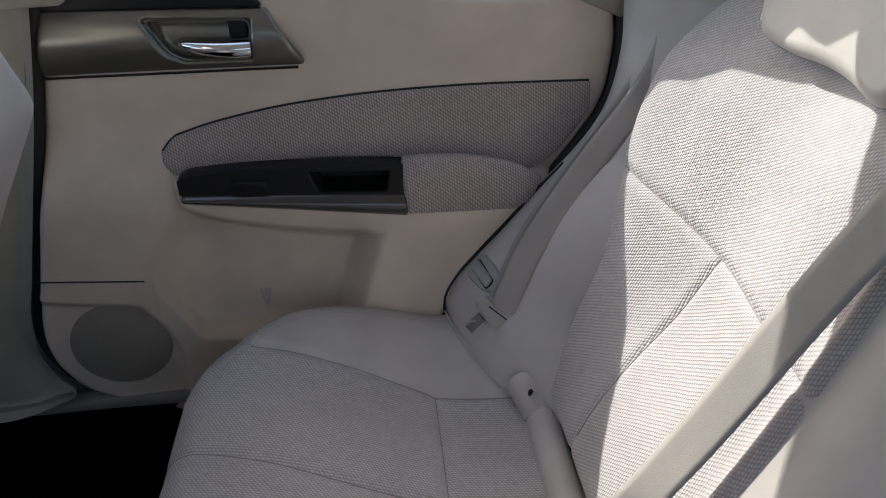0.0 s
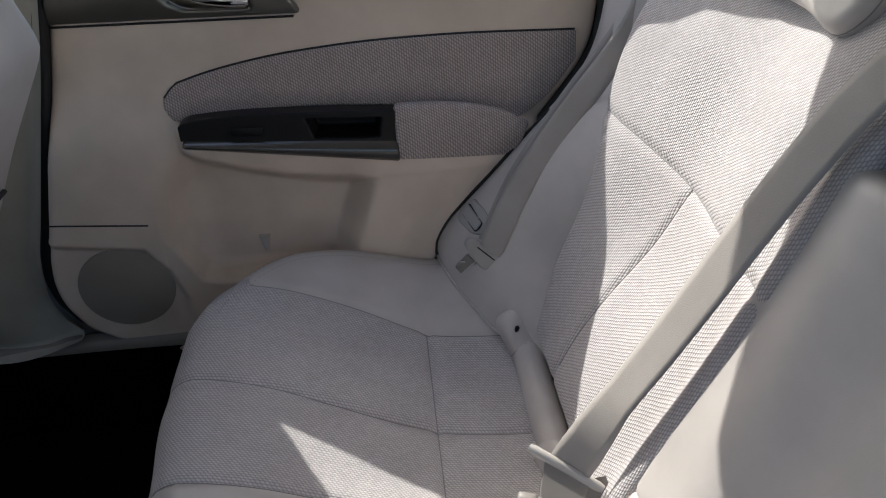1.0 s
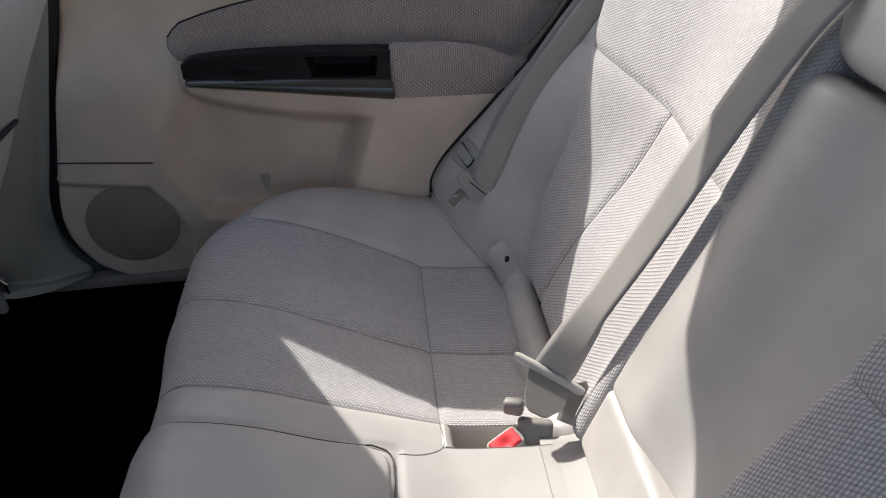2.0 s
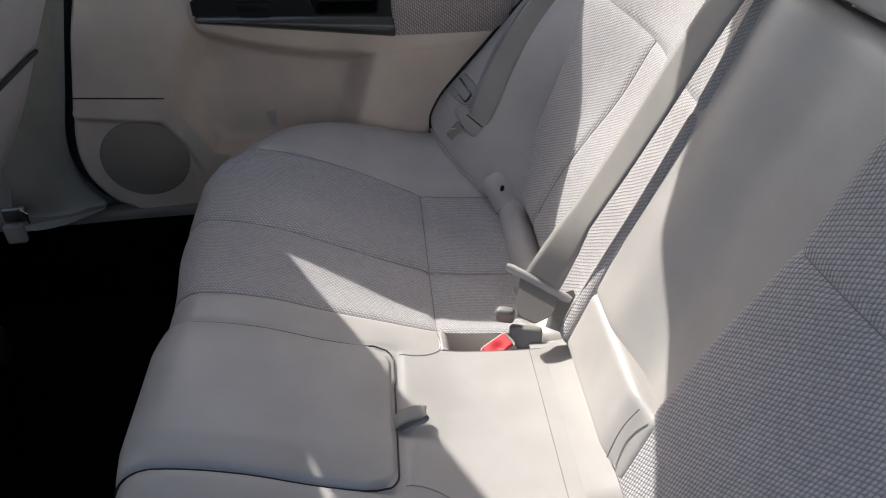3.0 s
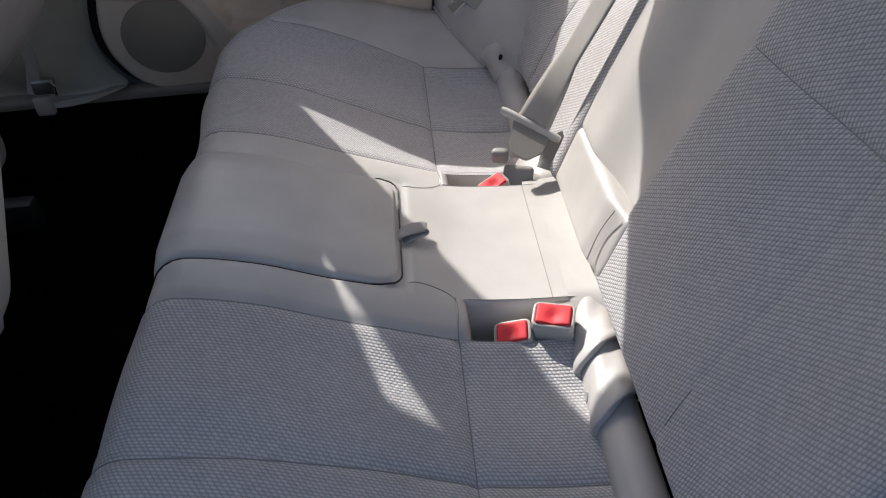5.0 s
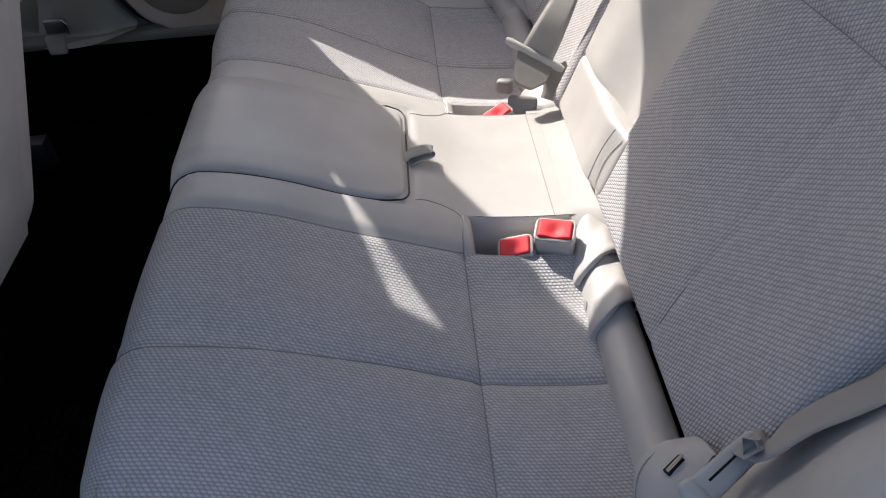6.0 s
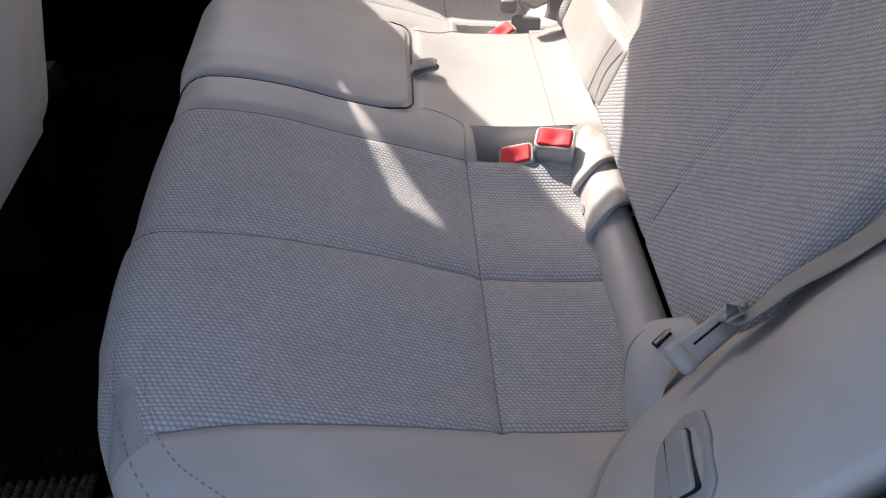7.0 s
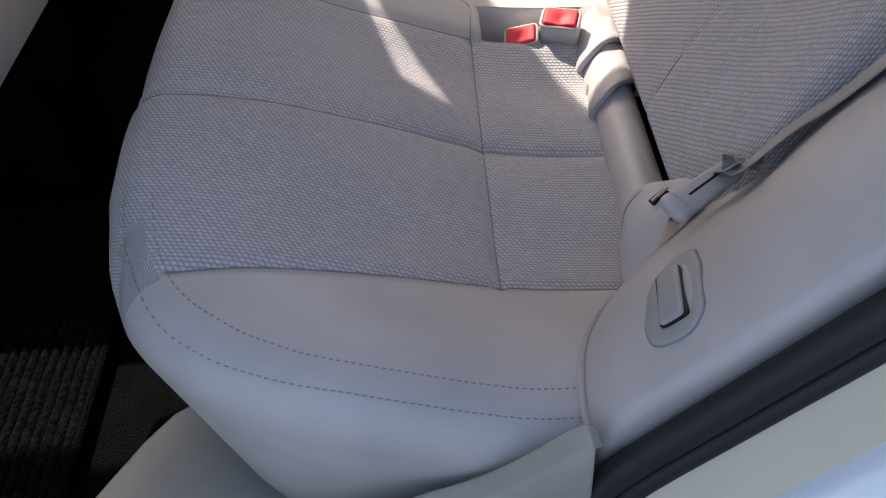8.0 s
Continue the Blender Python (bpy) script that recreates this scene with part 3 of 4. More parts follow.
# ---- backrest ----
rest = thing("backrest_of_rear_seat", "light grey cloth rear backrest with a beige vinyl middle", "car seat")
for sg in (1, -1):
    hs, hg = spread([-0.010, cross_seam(sg), 0.545], 0.005)
    def back_fn(u, v, sg=sg):
        k = min(int(u), 1)
        lines = (inner_far(v) if sg > 0 else inner_near(v), mid_seam(sg, v), edge_y(v) - 0.02)
        y = lines[k] + (lines[k + 1] - lines[k]) * (u - k)
        return back_point(sg * y, v, back_off(sg * y, v))
    bu, bg = [0.0], []
    for k, n in enumerate((40, 50)):
        for i in range(1, n + 1):
            bu.append(k + i / n), bg.append(k)
    names = {(0, 0): "inner_back_cloth", (1, 0): "outer_back_cloth", (0, 1): "upper_back_cloth", (1, 1): "upper_back_cloth"}
    got = padded(back_fn, bu, bg, hs, hg, 0.014, 0.05, (1, 1, 1, 1), lambda a, b: names[a, b], flip=-sg)
    for name, (pv, pf, puv) in got.items():
        uvm = []
        for p, q in zip(pv, puv):
            h = min(max(q[1], -0.01), 0.545)
            yi, ye, ay = (inner_far if sg > 0 else inner_near)(h), edge_y(h) - 0.02, abs(p.y)
            yc = min(max(ay, yi), ye)
            run = abs(ay - yc)
            if run > 0.0002:
                o = p - back_point(sg * yc, h, back_off(sg * yc, h))
                run += max(0.0, o.x * CA - o.z * SA)
            uvm.append((q[1], sg * (yc - run if ay < yi else yc + run)))
        link(name, pv, pf, CLOTH, rest, "woven light grey seat cloth", uvm)
    seam_line(rest, [back_point(sg * y, cross_seam(sg), back_off(sg * y, cross_seam(sg)) + 0.0005) for y in np.linspace(0.112 if sg > 0 else 0.141, edge_y(0.3) - 0.012, 40)], 0.0006)
    seam_line(rest, [back_point(sg * mid_seam(sg, h), h, back_off(sg * mid_seam(sg, h), h) + 0.0005) for h in np.linspace(0.005, cross_seam(sg) if sg > 0 else 0.05, 40)], 0.0006)

sheet("middle_back_panel", lambda u, v: back_point(u, v, -0.010 + 0.020 * sstep(-0.06, 0.04, u)), steps(-0.135, 0.088, 0.01), steps(0.075, 0.425, 0.01), 0.018, 0.04, VINYL, rest, "smooth beige vinyl", flip=-1)
sheet("lower_flap", lambda u, v: back_point(u, v, 0.012 - 0.010 * sstep(-0.060, -0.112, u)), steps(-0.106, 0.088, 0.0061), steps(-0.004, 0.058, 0.006), 0.011, 0.04, VINYL, rest, "padded beige vinyl flap", flip=-1)

# Dark line in place of the shadow in the gap beside the near cloth.
seam_line(rest, [back_point(-inner_near(h) + 0.0035, h, back_off(-inner_near(h), h) - 0.0055) for h in np.linspace(0.07, 0.42, 40)], 0.0016)
# seams of the turned vinyl edges beside the cloth
for h0, h1, y0, y1, off in ((-0.004, 0.066, -0.090, -0.093, 0.0123), (0.092, 0.17, -0.092, -0.108, -0.0140)):
    seam_line(rest, [back_point(y0 + (y1 - y0) * f + 0.006 * math.sin(math.pi * f), h0 + (h1 - h0) * f, off) for f in np.linspace(0, 1, 15)], 0.0007)


# ---- side bolsters, their levers and belts ----
bolster_x = table([0.20, 0.33, 0.38, 0.42, 0.50, 0.571, 0.631, 0.697, 0.787, 0.86, 0.95], [0.075, 0.055, 0.040, 0.044, 0.108, 0.168, 0.223, 0.270, 0.296, 0.30, 0.30])


far_bolster_x = table([0.20, 0.33, 0.38, 0.42, 0.46, 0.50, 0.53, 0.571, 0.60, 0.631, 0.697, 0.787, 0.86, 0.95], [0.075, 0.052, 0.034, 0.030, 0.050, 0.086, 0.116, 0.155, 0.183, 0.215, 0.268, 0.296, 0.30, 0.30])


def bolster_fn(u, v, sg):
    e = edge_y(min(v, 0.5)) - 0.01 - 0.03 * sstep(0.12, 0.0, v)
    a = back_point(e, v, back_off(e, min(v, 0.5)) - 0.02)
    zb = 0.345 + (v + 0.05) * 0.90
    b = Vector(((far_bolster_x if sg > 0 else bolster_x)(zb), 0.700, zb))
    p = a.lerp(b, u)
    bulge = (0.024 + 0.018 * (1 - sstep(-0.03, 0.12, v))) * math.sin(math.pi * u**1.3) * (1 - 0.4 * sstep(0.1, 0.4, v))
    return Vector((p.x - bulge * CA, sg * p.y, p.z + bulge * SA))


for sg in (1, -1):
    bo = thing("side_bolster", "smooth beige vinyl side bolster between backrest and door opening", "car seat", group="side bolsters")
    sheet("bolster_skin", lambda u, v, sg=sg: bolster_fn(u, v, sg), steps(0, 1, 0.03), steps(-0.045, 0.56, 0.01), 0.010, 0.06, VINYL, bo, "", (0, 1, 1, 0), flip=-sg)
    foot = []
    for u in np.linspace(0.12, 1, 26):
        v = -0.045
        while v < 0.2:
            p = bolster_fn(u, v, sg)
            if p.z > cushion_z(p.x, min(abs(p.y), 0.66)) + 0.002 - 0.05 * max(0, abs(p.y) - 0.67):
                break
            v += 0.002
        foot.append(p + Vector((-0.002, 0, 0.0005)))
    seam_line(bo, foot + [bolster_fn(1.0, v, sg) + Vector((-0.004, sg * 0.004, 0)) for v in (0.02, -0.01, -0.045)], 0.0022, VINYL, "piping")
    if sg > 0:
        seam_line(bo, [bolster_fn(1.0, v, sg) + Vector((-0.002, -0.012, 0.001)) for v in np.linspace(0.0, 0.27, 28)], 0.0028, RUBBER, "edge_seal")
    # release lever plate, set into the skin
    lv = 0.099 if sg > 0 else 0.087

    def on(a, b, d, sg=sg, lv=lv):
        u, v = 0.71 + a / 0.22, lv + b / 0.95
        p = bolster_fn(u, v, sg)
        n = (bolster_fn(u + 0.01, v, sg) - bolster_fn(u - 0.01, v, sg)).cross(bolster_fn(u, v + 0.003, sg) - bolster_fn(u, v - 0.003, sg)).normalized() * -sg
        return p + n * (d - 0.003)
    shape = rounded([(-0.022, -0.022), (-0.045, -0.014), (-0.042, -0.001), (-0.013, 0.014), (0.031, 0.022), (0.045, 0.014), (0.041, -0.007), (0.024, -0.014)], 0.010, 4)
    surround = part("lever_surround", plate(shape, on, 0.0055, 0.0025, 3), LEVER, bo, "grey-beige plastic surround", True)
    part("surround_gap", tube([on(p.x, p.y, 0.0032) for p in shape + shape[:1]], 0.0007, 5), THREAD, surround, "", True)
    inner = rounded([(-0.024, -0.0165), (-0.025, -0.003), (0.029, 0.0115), (0.029, -0.0025)], 0.004, 3)
    mid = Vector((0.002, -0.0025))
    part("lever_gap", plate([mid + Vector(((p.x - mid.x) * 1.06, (p.y - mid.y) * 1.16)) for p in inner], on, 0.0062, 0.0004, 1), BLACK_PLASTIC, surround, "dark gap", False)
    part("lever", plate(inner, on, 0.0082, 0.002, 3), LEVER, surround, "grey-beige release lever", True)

    belt = thing("seat_belt", "beige webbing seat belt running up beside the backrest", "seat belt", group="rear seat belts")
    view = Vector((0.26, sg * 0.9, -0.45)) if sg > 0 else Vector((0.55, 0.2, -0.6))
    if sg > 0:
        line = loop_of([(0.0985, 0.584, 0.458), (0.149, 0.605, 0.551), (0.226, 0.622, 0.652), (0.315, 0.630, 0.765), (0.360, 0.640, 0.87), (0.44, 0.62, 1.06)], 5, False)
    else:
        line = loop_of([(0.151, -0.531, 0.467), (0.168, -0.526, 0.474), back_point(-0.532, 0.085, 0.022), back_point(-0.542, 0.128, 0.018), back_point(-0.560, 0.18, 0.016), back_point(-0.590, 0.28, 0.020), back_point(-0.625, 0.42, 0.026), (0.44, -0.62, 1.06)], 5, False)
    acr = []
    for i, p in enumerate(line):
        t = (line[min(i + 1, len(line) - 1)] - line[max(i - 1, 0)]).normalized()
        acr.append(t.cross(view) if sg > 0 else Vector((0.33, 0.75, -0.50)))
    if sg > 0:
        line = [p + Vector((0.004, 0, -0.003)) for p in line]
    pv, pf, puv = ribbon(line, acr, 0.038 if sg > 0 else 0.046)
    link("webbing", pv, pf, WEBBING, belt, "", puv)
    if sg > 0:
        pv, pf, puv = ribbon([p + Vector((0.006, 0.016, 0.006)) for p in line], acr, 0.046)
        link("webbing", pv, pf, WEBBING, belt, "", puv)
    if sg > 0:
        m0 = Vector((0.0985, 0.584, 0.456))
        ax, az = Vector((0.052, 0.0, -0.046)).normalized(), Vector((0.6, 0.05, 0.72)).normalized()
    if sg < 0:
        la = Vector((0.060, 0.041, 0.006)).normalized()
        face = Vector((-0.38, -0.50, 0.78))
        face = (face - la * face.dot(la)).normalized()
        wa = face.cross(la)
        m0 = Vector((0.145, -0.536, 0.459))
        guide = part("belt_guide", plate(rounded([(-0.036, -0.011), (0.034, -0.010), (0.036, 0.008), (-0.035, 0.011)], 0.008, 4), lambda a, b, d: m0 + la * a + wa * b + face * (d - 0.003), 0.008, 0.0035, 3), BUCKLE, belt, "beige plastic belt guide", True)
        part("guide_end", obox(m0 - la * 0.031 + face * 0.001, wa, la, (0.025, 0.012, 0.014), 0.0055, 4), BUCKLE, guide, "rounded thicker end", True)
        part("slot", obox(m0 + la * 0.006 + wa * 0.001 + face * 0.0046, wa, la, (0.0020, 0.0014, 0.048), 0.0004, 1), BLACK_PLASTIC, guide, "dark belt slot", True)
        continue
    an = Vector((0, -1, 0))

    def on_tongue(a, b, d):
        return m0 + ax * a + az * b + an * d
    out = rounded([(-0.040, -0.008), (-0.038, 0.005), (-0.026, 0.010), (-0.014, 0.004), (0.008, 0.004), (0.015, 0.013), (0.026, 0.014), (0.030, 0.001), (0.018, -0.022), (0.003, -0.024), (-0.018, -0.016)], 0.005, 3)
    tongue_plate = part("tongue_plate", plate(out, lambda a, b, d: on_tongue(a, b, d - 0.004), 0.010, 0.0035, 3), LEVER, belt, "grey-beige plastic belt tongue", True)
    part("slot", tube([on_tongue(-0.021, 0.0015, 0.0058), on_tongue(0.014, -0.001, 0.0058)], 0.0011, 6), BLACK_PLASTIC, tongue_plate, "dark belt slot", True)
    blade = rounded([(-0.024, -0.018), (-0.006, -0.022), (-0.012, -0.050), (-0.027, -0.046)], 0.002, 2)
    part("metal_tongue", plate(blade, lambda a, b, d: on_tongue(a, b, d - 0.003), 0.003, 0.0008, 1), STEEL, belt, "dark steel tongue", True)
    part("metal_edge", tube([on_tongue(-0.007, -0.024, 0.001), on_tongue(-0.012, -0.049, 0.001)], 0.0014, 6), CHROME, belt, "bright metal edge", True)
    part("metal_hook", tube([on_tongue(-0.020, -0.030, 0.001), on_tongue(-0.026, -0.034, 0.001), on_tongue(-0.026, -0.042, 0.001)], 0.0012, 6), CHROME, belt, "bright metal hook", True)
    pv, pf, puv = ribbon([(0.098, 0.592, 0.440), (0.088, 0.594, 0.412), (0.092, 0.592, 0.392), (0.104, 0.59, 0.376)], (0.7, 0, -0.5), 0.03)
    link("webbing", pv, pf, WEBBING, belt, "", puv)

# the middle belt, fastened into its buckle
mbelt = thing("middle_seat_belt", "beige webbing seat belt lying across the backrest, fastened", "seat belt")
g0, g1 = Vector((0.098, 0.185, 0.439)), Vector((0.160, 0.150, 0.411))
gm, gx = (g0 + g1) / 2, (g1 - g0).normalized()
line = loop_of([gm + Vector((-0.004, -0.004, -0.006)), back_point(0.147, 0.13, 0.041), back_point(0.132, 0.21, 0.038), back_point(0.120, 0.28, 0.036), back_point(0.109, 0.35, 0.034), back_point(0.099, 0.42, 0.029), back_point(0.088, 0.49, 0.019), back_point(0.078, 0.58, -0.015)], 6, False)
acr = []
for i, p in enumerate(line):
    t = (line[min(i + 1, len(line) - 1)] - line[max(i - 1, 0)]).normalized()
    acr.append(Vector((0.16, -0.92, -0.06)).lerp(gx, max(0.0, 1 - i / 6)))
pv, pf, puv = ribbon(line, acr, 0.047)
link("webbing", pv, pf, WEBBING, mbelt, "", puv)
down = Vector((-0.022, -0.050, -0.034)).normalized()
part("tongue_bar", tube([p + Vector((-0.004, -0.006, 0.002)) for p in (g0 - gx * 0.006, g0, g1, g1 + gx * 0.006)], [0.0040, 0.0056, 0.0056, 0.0040], 10), BUCKLE, mbelt, "pale rounded tongue bar", True)
tn = gx.cross(down).normalized()
to = gm + down * 0.004
tongue = [(-0.027, 0.0), (0.027, 0.0), (0.022, 0.030), (0.004, 0.050), (-0.018, 0.052), (-0.025, 0.040)]
tongue_body = part("tongue_body", plate(rounded(tongue, 0.005, 3), lambda a, b, d: to + gx * a + down * b + tn * (0.005 - d) * -1, 0.010, 0.003, 3), DARK_BUCKLE, mbelt, "taupe plastic tongue body", True)
for i in range(7):
    for j in range(3):
        c = to + gx * (-0.021 + 0.0065 * i + 0.003 * (j % 2)) + down * (0.006 + 0.0042 * j)
        for side in (1,):
            part("grip_mark", obox(c + tn * 0.0056, gx, down, (0.0042, 0.0016, 0.0020), 0.0), RUBBER, tongue_body)
pv, pf, puv = ribbon(loop_of([(0.150, 0.160, 0.408), (0.154, 0.150, 0.392), (0.152, 0.143, 0.376), (0.148, 0.138, 0.366)], 4, False), (0.55, -0.5, -0.3), 0.040, 0.002)
link("folded_webbing", pv, pf, DARK_BUCKLE, mbelt, "folded darker webbing", puv)


def buckle(name_label, centre, ax, az, size, red=True, group="belt buckles"):
    b = thing("belt_buckle", name_label, "belt buckle", group=group)
    az, ax = Vector(az).normalized(), Vector(ax)
    ax = (ax - az * ax.dot(az)).normalized()
    ay = az.cross(ax)
    c = Vector(centre)
    w, d, l = size
    housing = part("housing", obox(c, ax, az, size, 0.0055, 4), BUCKLE if red else DARK_BUCKLE, b, "", True)
    if red:
        top = c + az * (l / 2)
        out = rounded([(-w * 0.47, -d * 0.45, 0), (w * 0.47, -d * 0.45, 0), (w * 0.47, d * 0.45, 0), (-w * 0.47, d * 0.45, 0)], 0.006, 5)
        loop = [top + ax * p.x + ay * p.y for p in out]
        part("button_rim", tube(loop + loop[:2], 0.0019, 8, up=tuple(az)), BUCKLE, housing, "pale housing rim", True)

        def press(u, v):
            p, q = (u - 0.5) * w * 0.74, (v - 0.5) * d * 0.66
            return top + ax * p + ay * q + az * (0.0046 - 0.0034 * math.exp(-((u - 0.5) / 0.22) ** 2 - ((v - 0.35) / 0.42) ** 2))
        sheet("release_button", press, steps(0, 1, 0.06), steps(0, 1, 0.08), 0.0022, 0.006, RED, housing, "red press button", flip=1)
    part("stalk", obox(c - az * (l * 0.6), ax, az, (w * 0.62, d * 0.45, l * 0.6), 0.003), DARK_BUCKLE, b, "dark stalk", True)
    return b


buckle("beige belt buckle with a red button, standing in a cushion pocket", (0.100, -0.150, 0.345), (0.94, -0.30, 0.0), (-0.07, -0.22, 1), (0.044, 0.031, 0.058))
buckle("beige belt buckle with a red button, leaning in a cushion pocket", (0.063, -0.147, 0.331), (0.85, -0.22, 0.30), (-0.34, -0.34, 0.9), (0.040, 0.027, 0.054))
buckle("beige belt buckle with a red button, deep in a pocket", (0.074, 0.134, 0.335), (0.85, 0.40, 0.1), (-0.20, -0.25, 0.9), (0.040, 0.026, 0.056))
buckle("dark grey belt buckle holding the fastened belt tongue", (0.103, 0.138, 0.353), (0.95, -0.2, -0.1), (0.15, 0.35, 0.8), (0.041, 0.021, 0.046), red=False)
part("plastic_cap", obox((0.083, 0.160, 0.385), (1, -0.4, 0), (0, 0, 1), (0.024, 0.016, 0.020), 0.006), DARK_BUCKLE, mbelt, "small plastic cap", True)

# ---- head restraints ----
far_rest = thing("head_restraint", "beige vinyl head restraint on the rear backrest, partly sunlit", "head restraint", group="head restraints")
shape = rounded([(0.458, 0.516), (0.39, 0.515), (0.33, 0.520), (0.28, 0.518), (0.225, 0.506), (0.195, 0.539), (0.190, 0.72), (0.22, 0.755), (0.47, 0.755), (0.498, 0.72), (0.490, 0.556)], 0.02, 4)
part("pad", plate(shape, lambda a, b, d: back_point(a, b, d - 0.105 + 0.010 * sstep(0.54, 0.70, b)), 0.095, 0.014, 5), VINYL, far_rest, "", True)
part("pad_seam", tube([back_point(p.x, p.y, -0.0245) for p in shape] + [back_point(shape[0].x, shape[0].y, -0.0245)], 0.0009, 5), THREAD, far_rest, "", True)
for y in (0.285, 0.405):
    part("post", tube([back_point(y, 0.49, -0.065), back_point(y, 0.535, -0.065)], 0.006, 8), CHROME, far_rest, "chrome post", True)
part("post_sleeve", tube([back_point(0.497, 0.530, -0.036), back_point(0.499, 0.546, -0.034)], 0.008, 10), STEEL, far_rest, "steel guide sleeve", True)
mid_rest = thing("head_restraint", "beige vinyl head restraint over the middle seat", "head restraint", group="head restraints")
shape = rounded([(0.050, 0.450), (0.078, 0.460), (0.088, 0.490), (0.090, 0.60), (0.07, 0.64), (-0.09, 0.64), (-0.11, 0.60), (-0.108, 0.490), (-0.095, 0.460), (-0.070, 0.450)], 0.014, 4)
part("pad", plate(shape, lambda a, b, d: back_point(a, b, d - 0.085), 0.090, 0.016, 5), VINYL, mid_rest, "", True)
part("pad_seam", tube([back_point(p.x, p.y, -0.0115) for p in shape] + [back_point(shape[0].x, shape[0].y, -0.0115)], 0.0009, 5), THREAD, mid_rest, "", True)
for y in (-0.06, 0.04):
    part("post", tube([back_point(y, 0.42, -0.045), back_point(y, 0.465, -0.045)], 0.006, 8), CHROME, mid_rest, "chrome post", True)

# ---- far door ----
def seg_dist(p, poly):
    """Signed distance to a polygon in the door's plane: below 0 inside."""
    d, inside = 1e9, False
    n = len(poly)
    for i in range(n):
        ax, az = poly[i]
        bx, bz = poly[(i + 1) % n]
        ex, ez = bx - ax, bz - az
        t = max(0.0, min(1.0, ((p[0] - ax) * ex + (p[1] - az) * ez) / (ex * ex + ez * ez)))
        d = min(d, math.hypot(p[0] - ax - ex * t, p[1] - az - ez * t))
        if (az > p[1]) != (bz > p[1]) and p[0] < ex * (p[1] - az) / ez + ax:
            inside = not inside
    return -d if inside else d


door_l = table([0.265, 0.285, 0.305, 0.345, 0.392, 0.435, 0.496, 0.807, 0.892, 0.96], [-0.42, -0.500, -0.545, -0.583, -0.598, -0.595, -0.578, -0.498, -0.477, -0.462])
door_r = table([0.265, 0.30, 0.394, 0.571, 0.631, 0.697, 0.787, 0.85, 0.96], [-0.03, -0.02, 0.025, 0.176, 0.228, 0.278, 0.300, 0.300, 0.285])
pod_top = table([-0.34, -0.197, -0.014, 0.095, 0.17, 0.3], [0.660, 0.660, 0.648, 0.639, 0.614, 0.58])
pod_low = table([-0.34, -0.31, -0.242, -0.047, 0.115, 0.30], [0.612, 0.598, 0.574, 0.540, 0.540, 0.54])
SPEAKER = [(-0.66, 0.522), (-0.409, 0.497), (-0.352, 0.396), (-0.325, 0.389), (-0.10, 0.380), (-0.05, 0.20), (-0.66, 0.20)]
SPEAKER_IN = [(-0.64, 0.486), (-0.437, 0.457), (-0.406, 0.416), (-0.384, 0.358), (-0.39, 0.29), (-0.44, 0.22), (-0.64, 0.22)]
END_WALL = [(-0.05, 0.56), (-0.094, 0.434), (-0.11, 0.36), (0.4, 0.36), (0.4, 0.56)]
HANDLE = [(-0.347, 0.873), (-0.206, 0.864), (-0.211, 0.812), (-0.300, 0.815), (-0.322, 0.828), (-0.335, 0.852)]
PULL = [(-0.150, 0.652), (-0.040, 0.644), (-0.046, 0.615), (-0.140, 0.622)]


def door_y(x, z, grow=0.0):
    """How far the door's inner face stands from the car's middle."""
    d = 0.0
    pod = sstep(pod_top(x) + 0.004, pod_top(x) - 0.016, z) * sstep(pod_low(x) - 0.030, pod_low(x) + 0.012, z) * sstep(-0.362, -0.334, x)
    # the front of the panel stands as far in as the speaker housing
    flush = 0.033 * sstep(-0.31 - 0.05 * sstep(0.64, 0.50, z), -0.36 - 0.05 * sstep(0.64, 0.50, z), x) * sstep(0.74, 0.60, z)
    d = max(0.046 * pod, flush)
    if z < 0.62:
        d = max(d, 0.032 * sstep(0.004, -0.006, seg_dist((x, z), SPEAKER))) - 0.010 * sstep(0.004, -0.010, seg_dist((x, z), SPEAKER_IN))
        wall = sstep(0.040, -0.006, seg_dist((x, z), END_WALL))
        d = max(d, 0.045 * wall)
        d -= 0.014 * sstep(0.60, 0.54, z) * sstep(-0.40, -0.32, x) * (1 - wall) * (1 - sstep(0.02, -0.01, seg_dist((x, z), SPEAKER)))
    if z > 0.79:
        d -= 0.030 * (1 + 30 * grow) * sstep(0.003, -0.005, seg_dist((x, z), HANDLE) - grow)
    if 0.6 < z < 0.67:
        d -= 0.052 * (1 + 30 * grow) * sstep(0.002, -0.004, seg_dist((x, z), PULL) - grow)
    return 0.737 - d + 0.02 * (z - 0.7)


door = thing("rear_door", "closed rear car door with beige panel, cloth insert and dark trim", "car door")


def panel_fn(u, v):
    x = door_l(v) + 0.012 + (door_r(v) - door_l(v) - 0.024) * u
    z = v - 0.036 * sstep(-0.2, 0.2, x) * sstep(0.75, 0.885, v)
    return Vector((x, door_y(x, z, 0.005), z))


sheet("door_panel", panel_fn, steps(0, 1, 0.0038), steps(0.265, 0.888, 0.0032), 0.010, 0.03, DOOR_PLASTIC, door, "", flip=1)


def pod_face(x, z):
    """The armrest's front, with the pull pocket sunk into it."""
    hole = 0.052 * sstep(0.002, -0.004, seg_dist((x, z), PULL)) if 0.6 < z < 0.67 else 0.0
    return 0.6905 + hole + 0.02 * (z - 0.66)


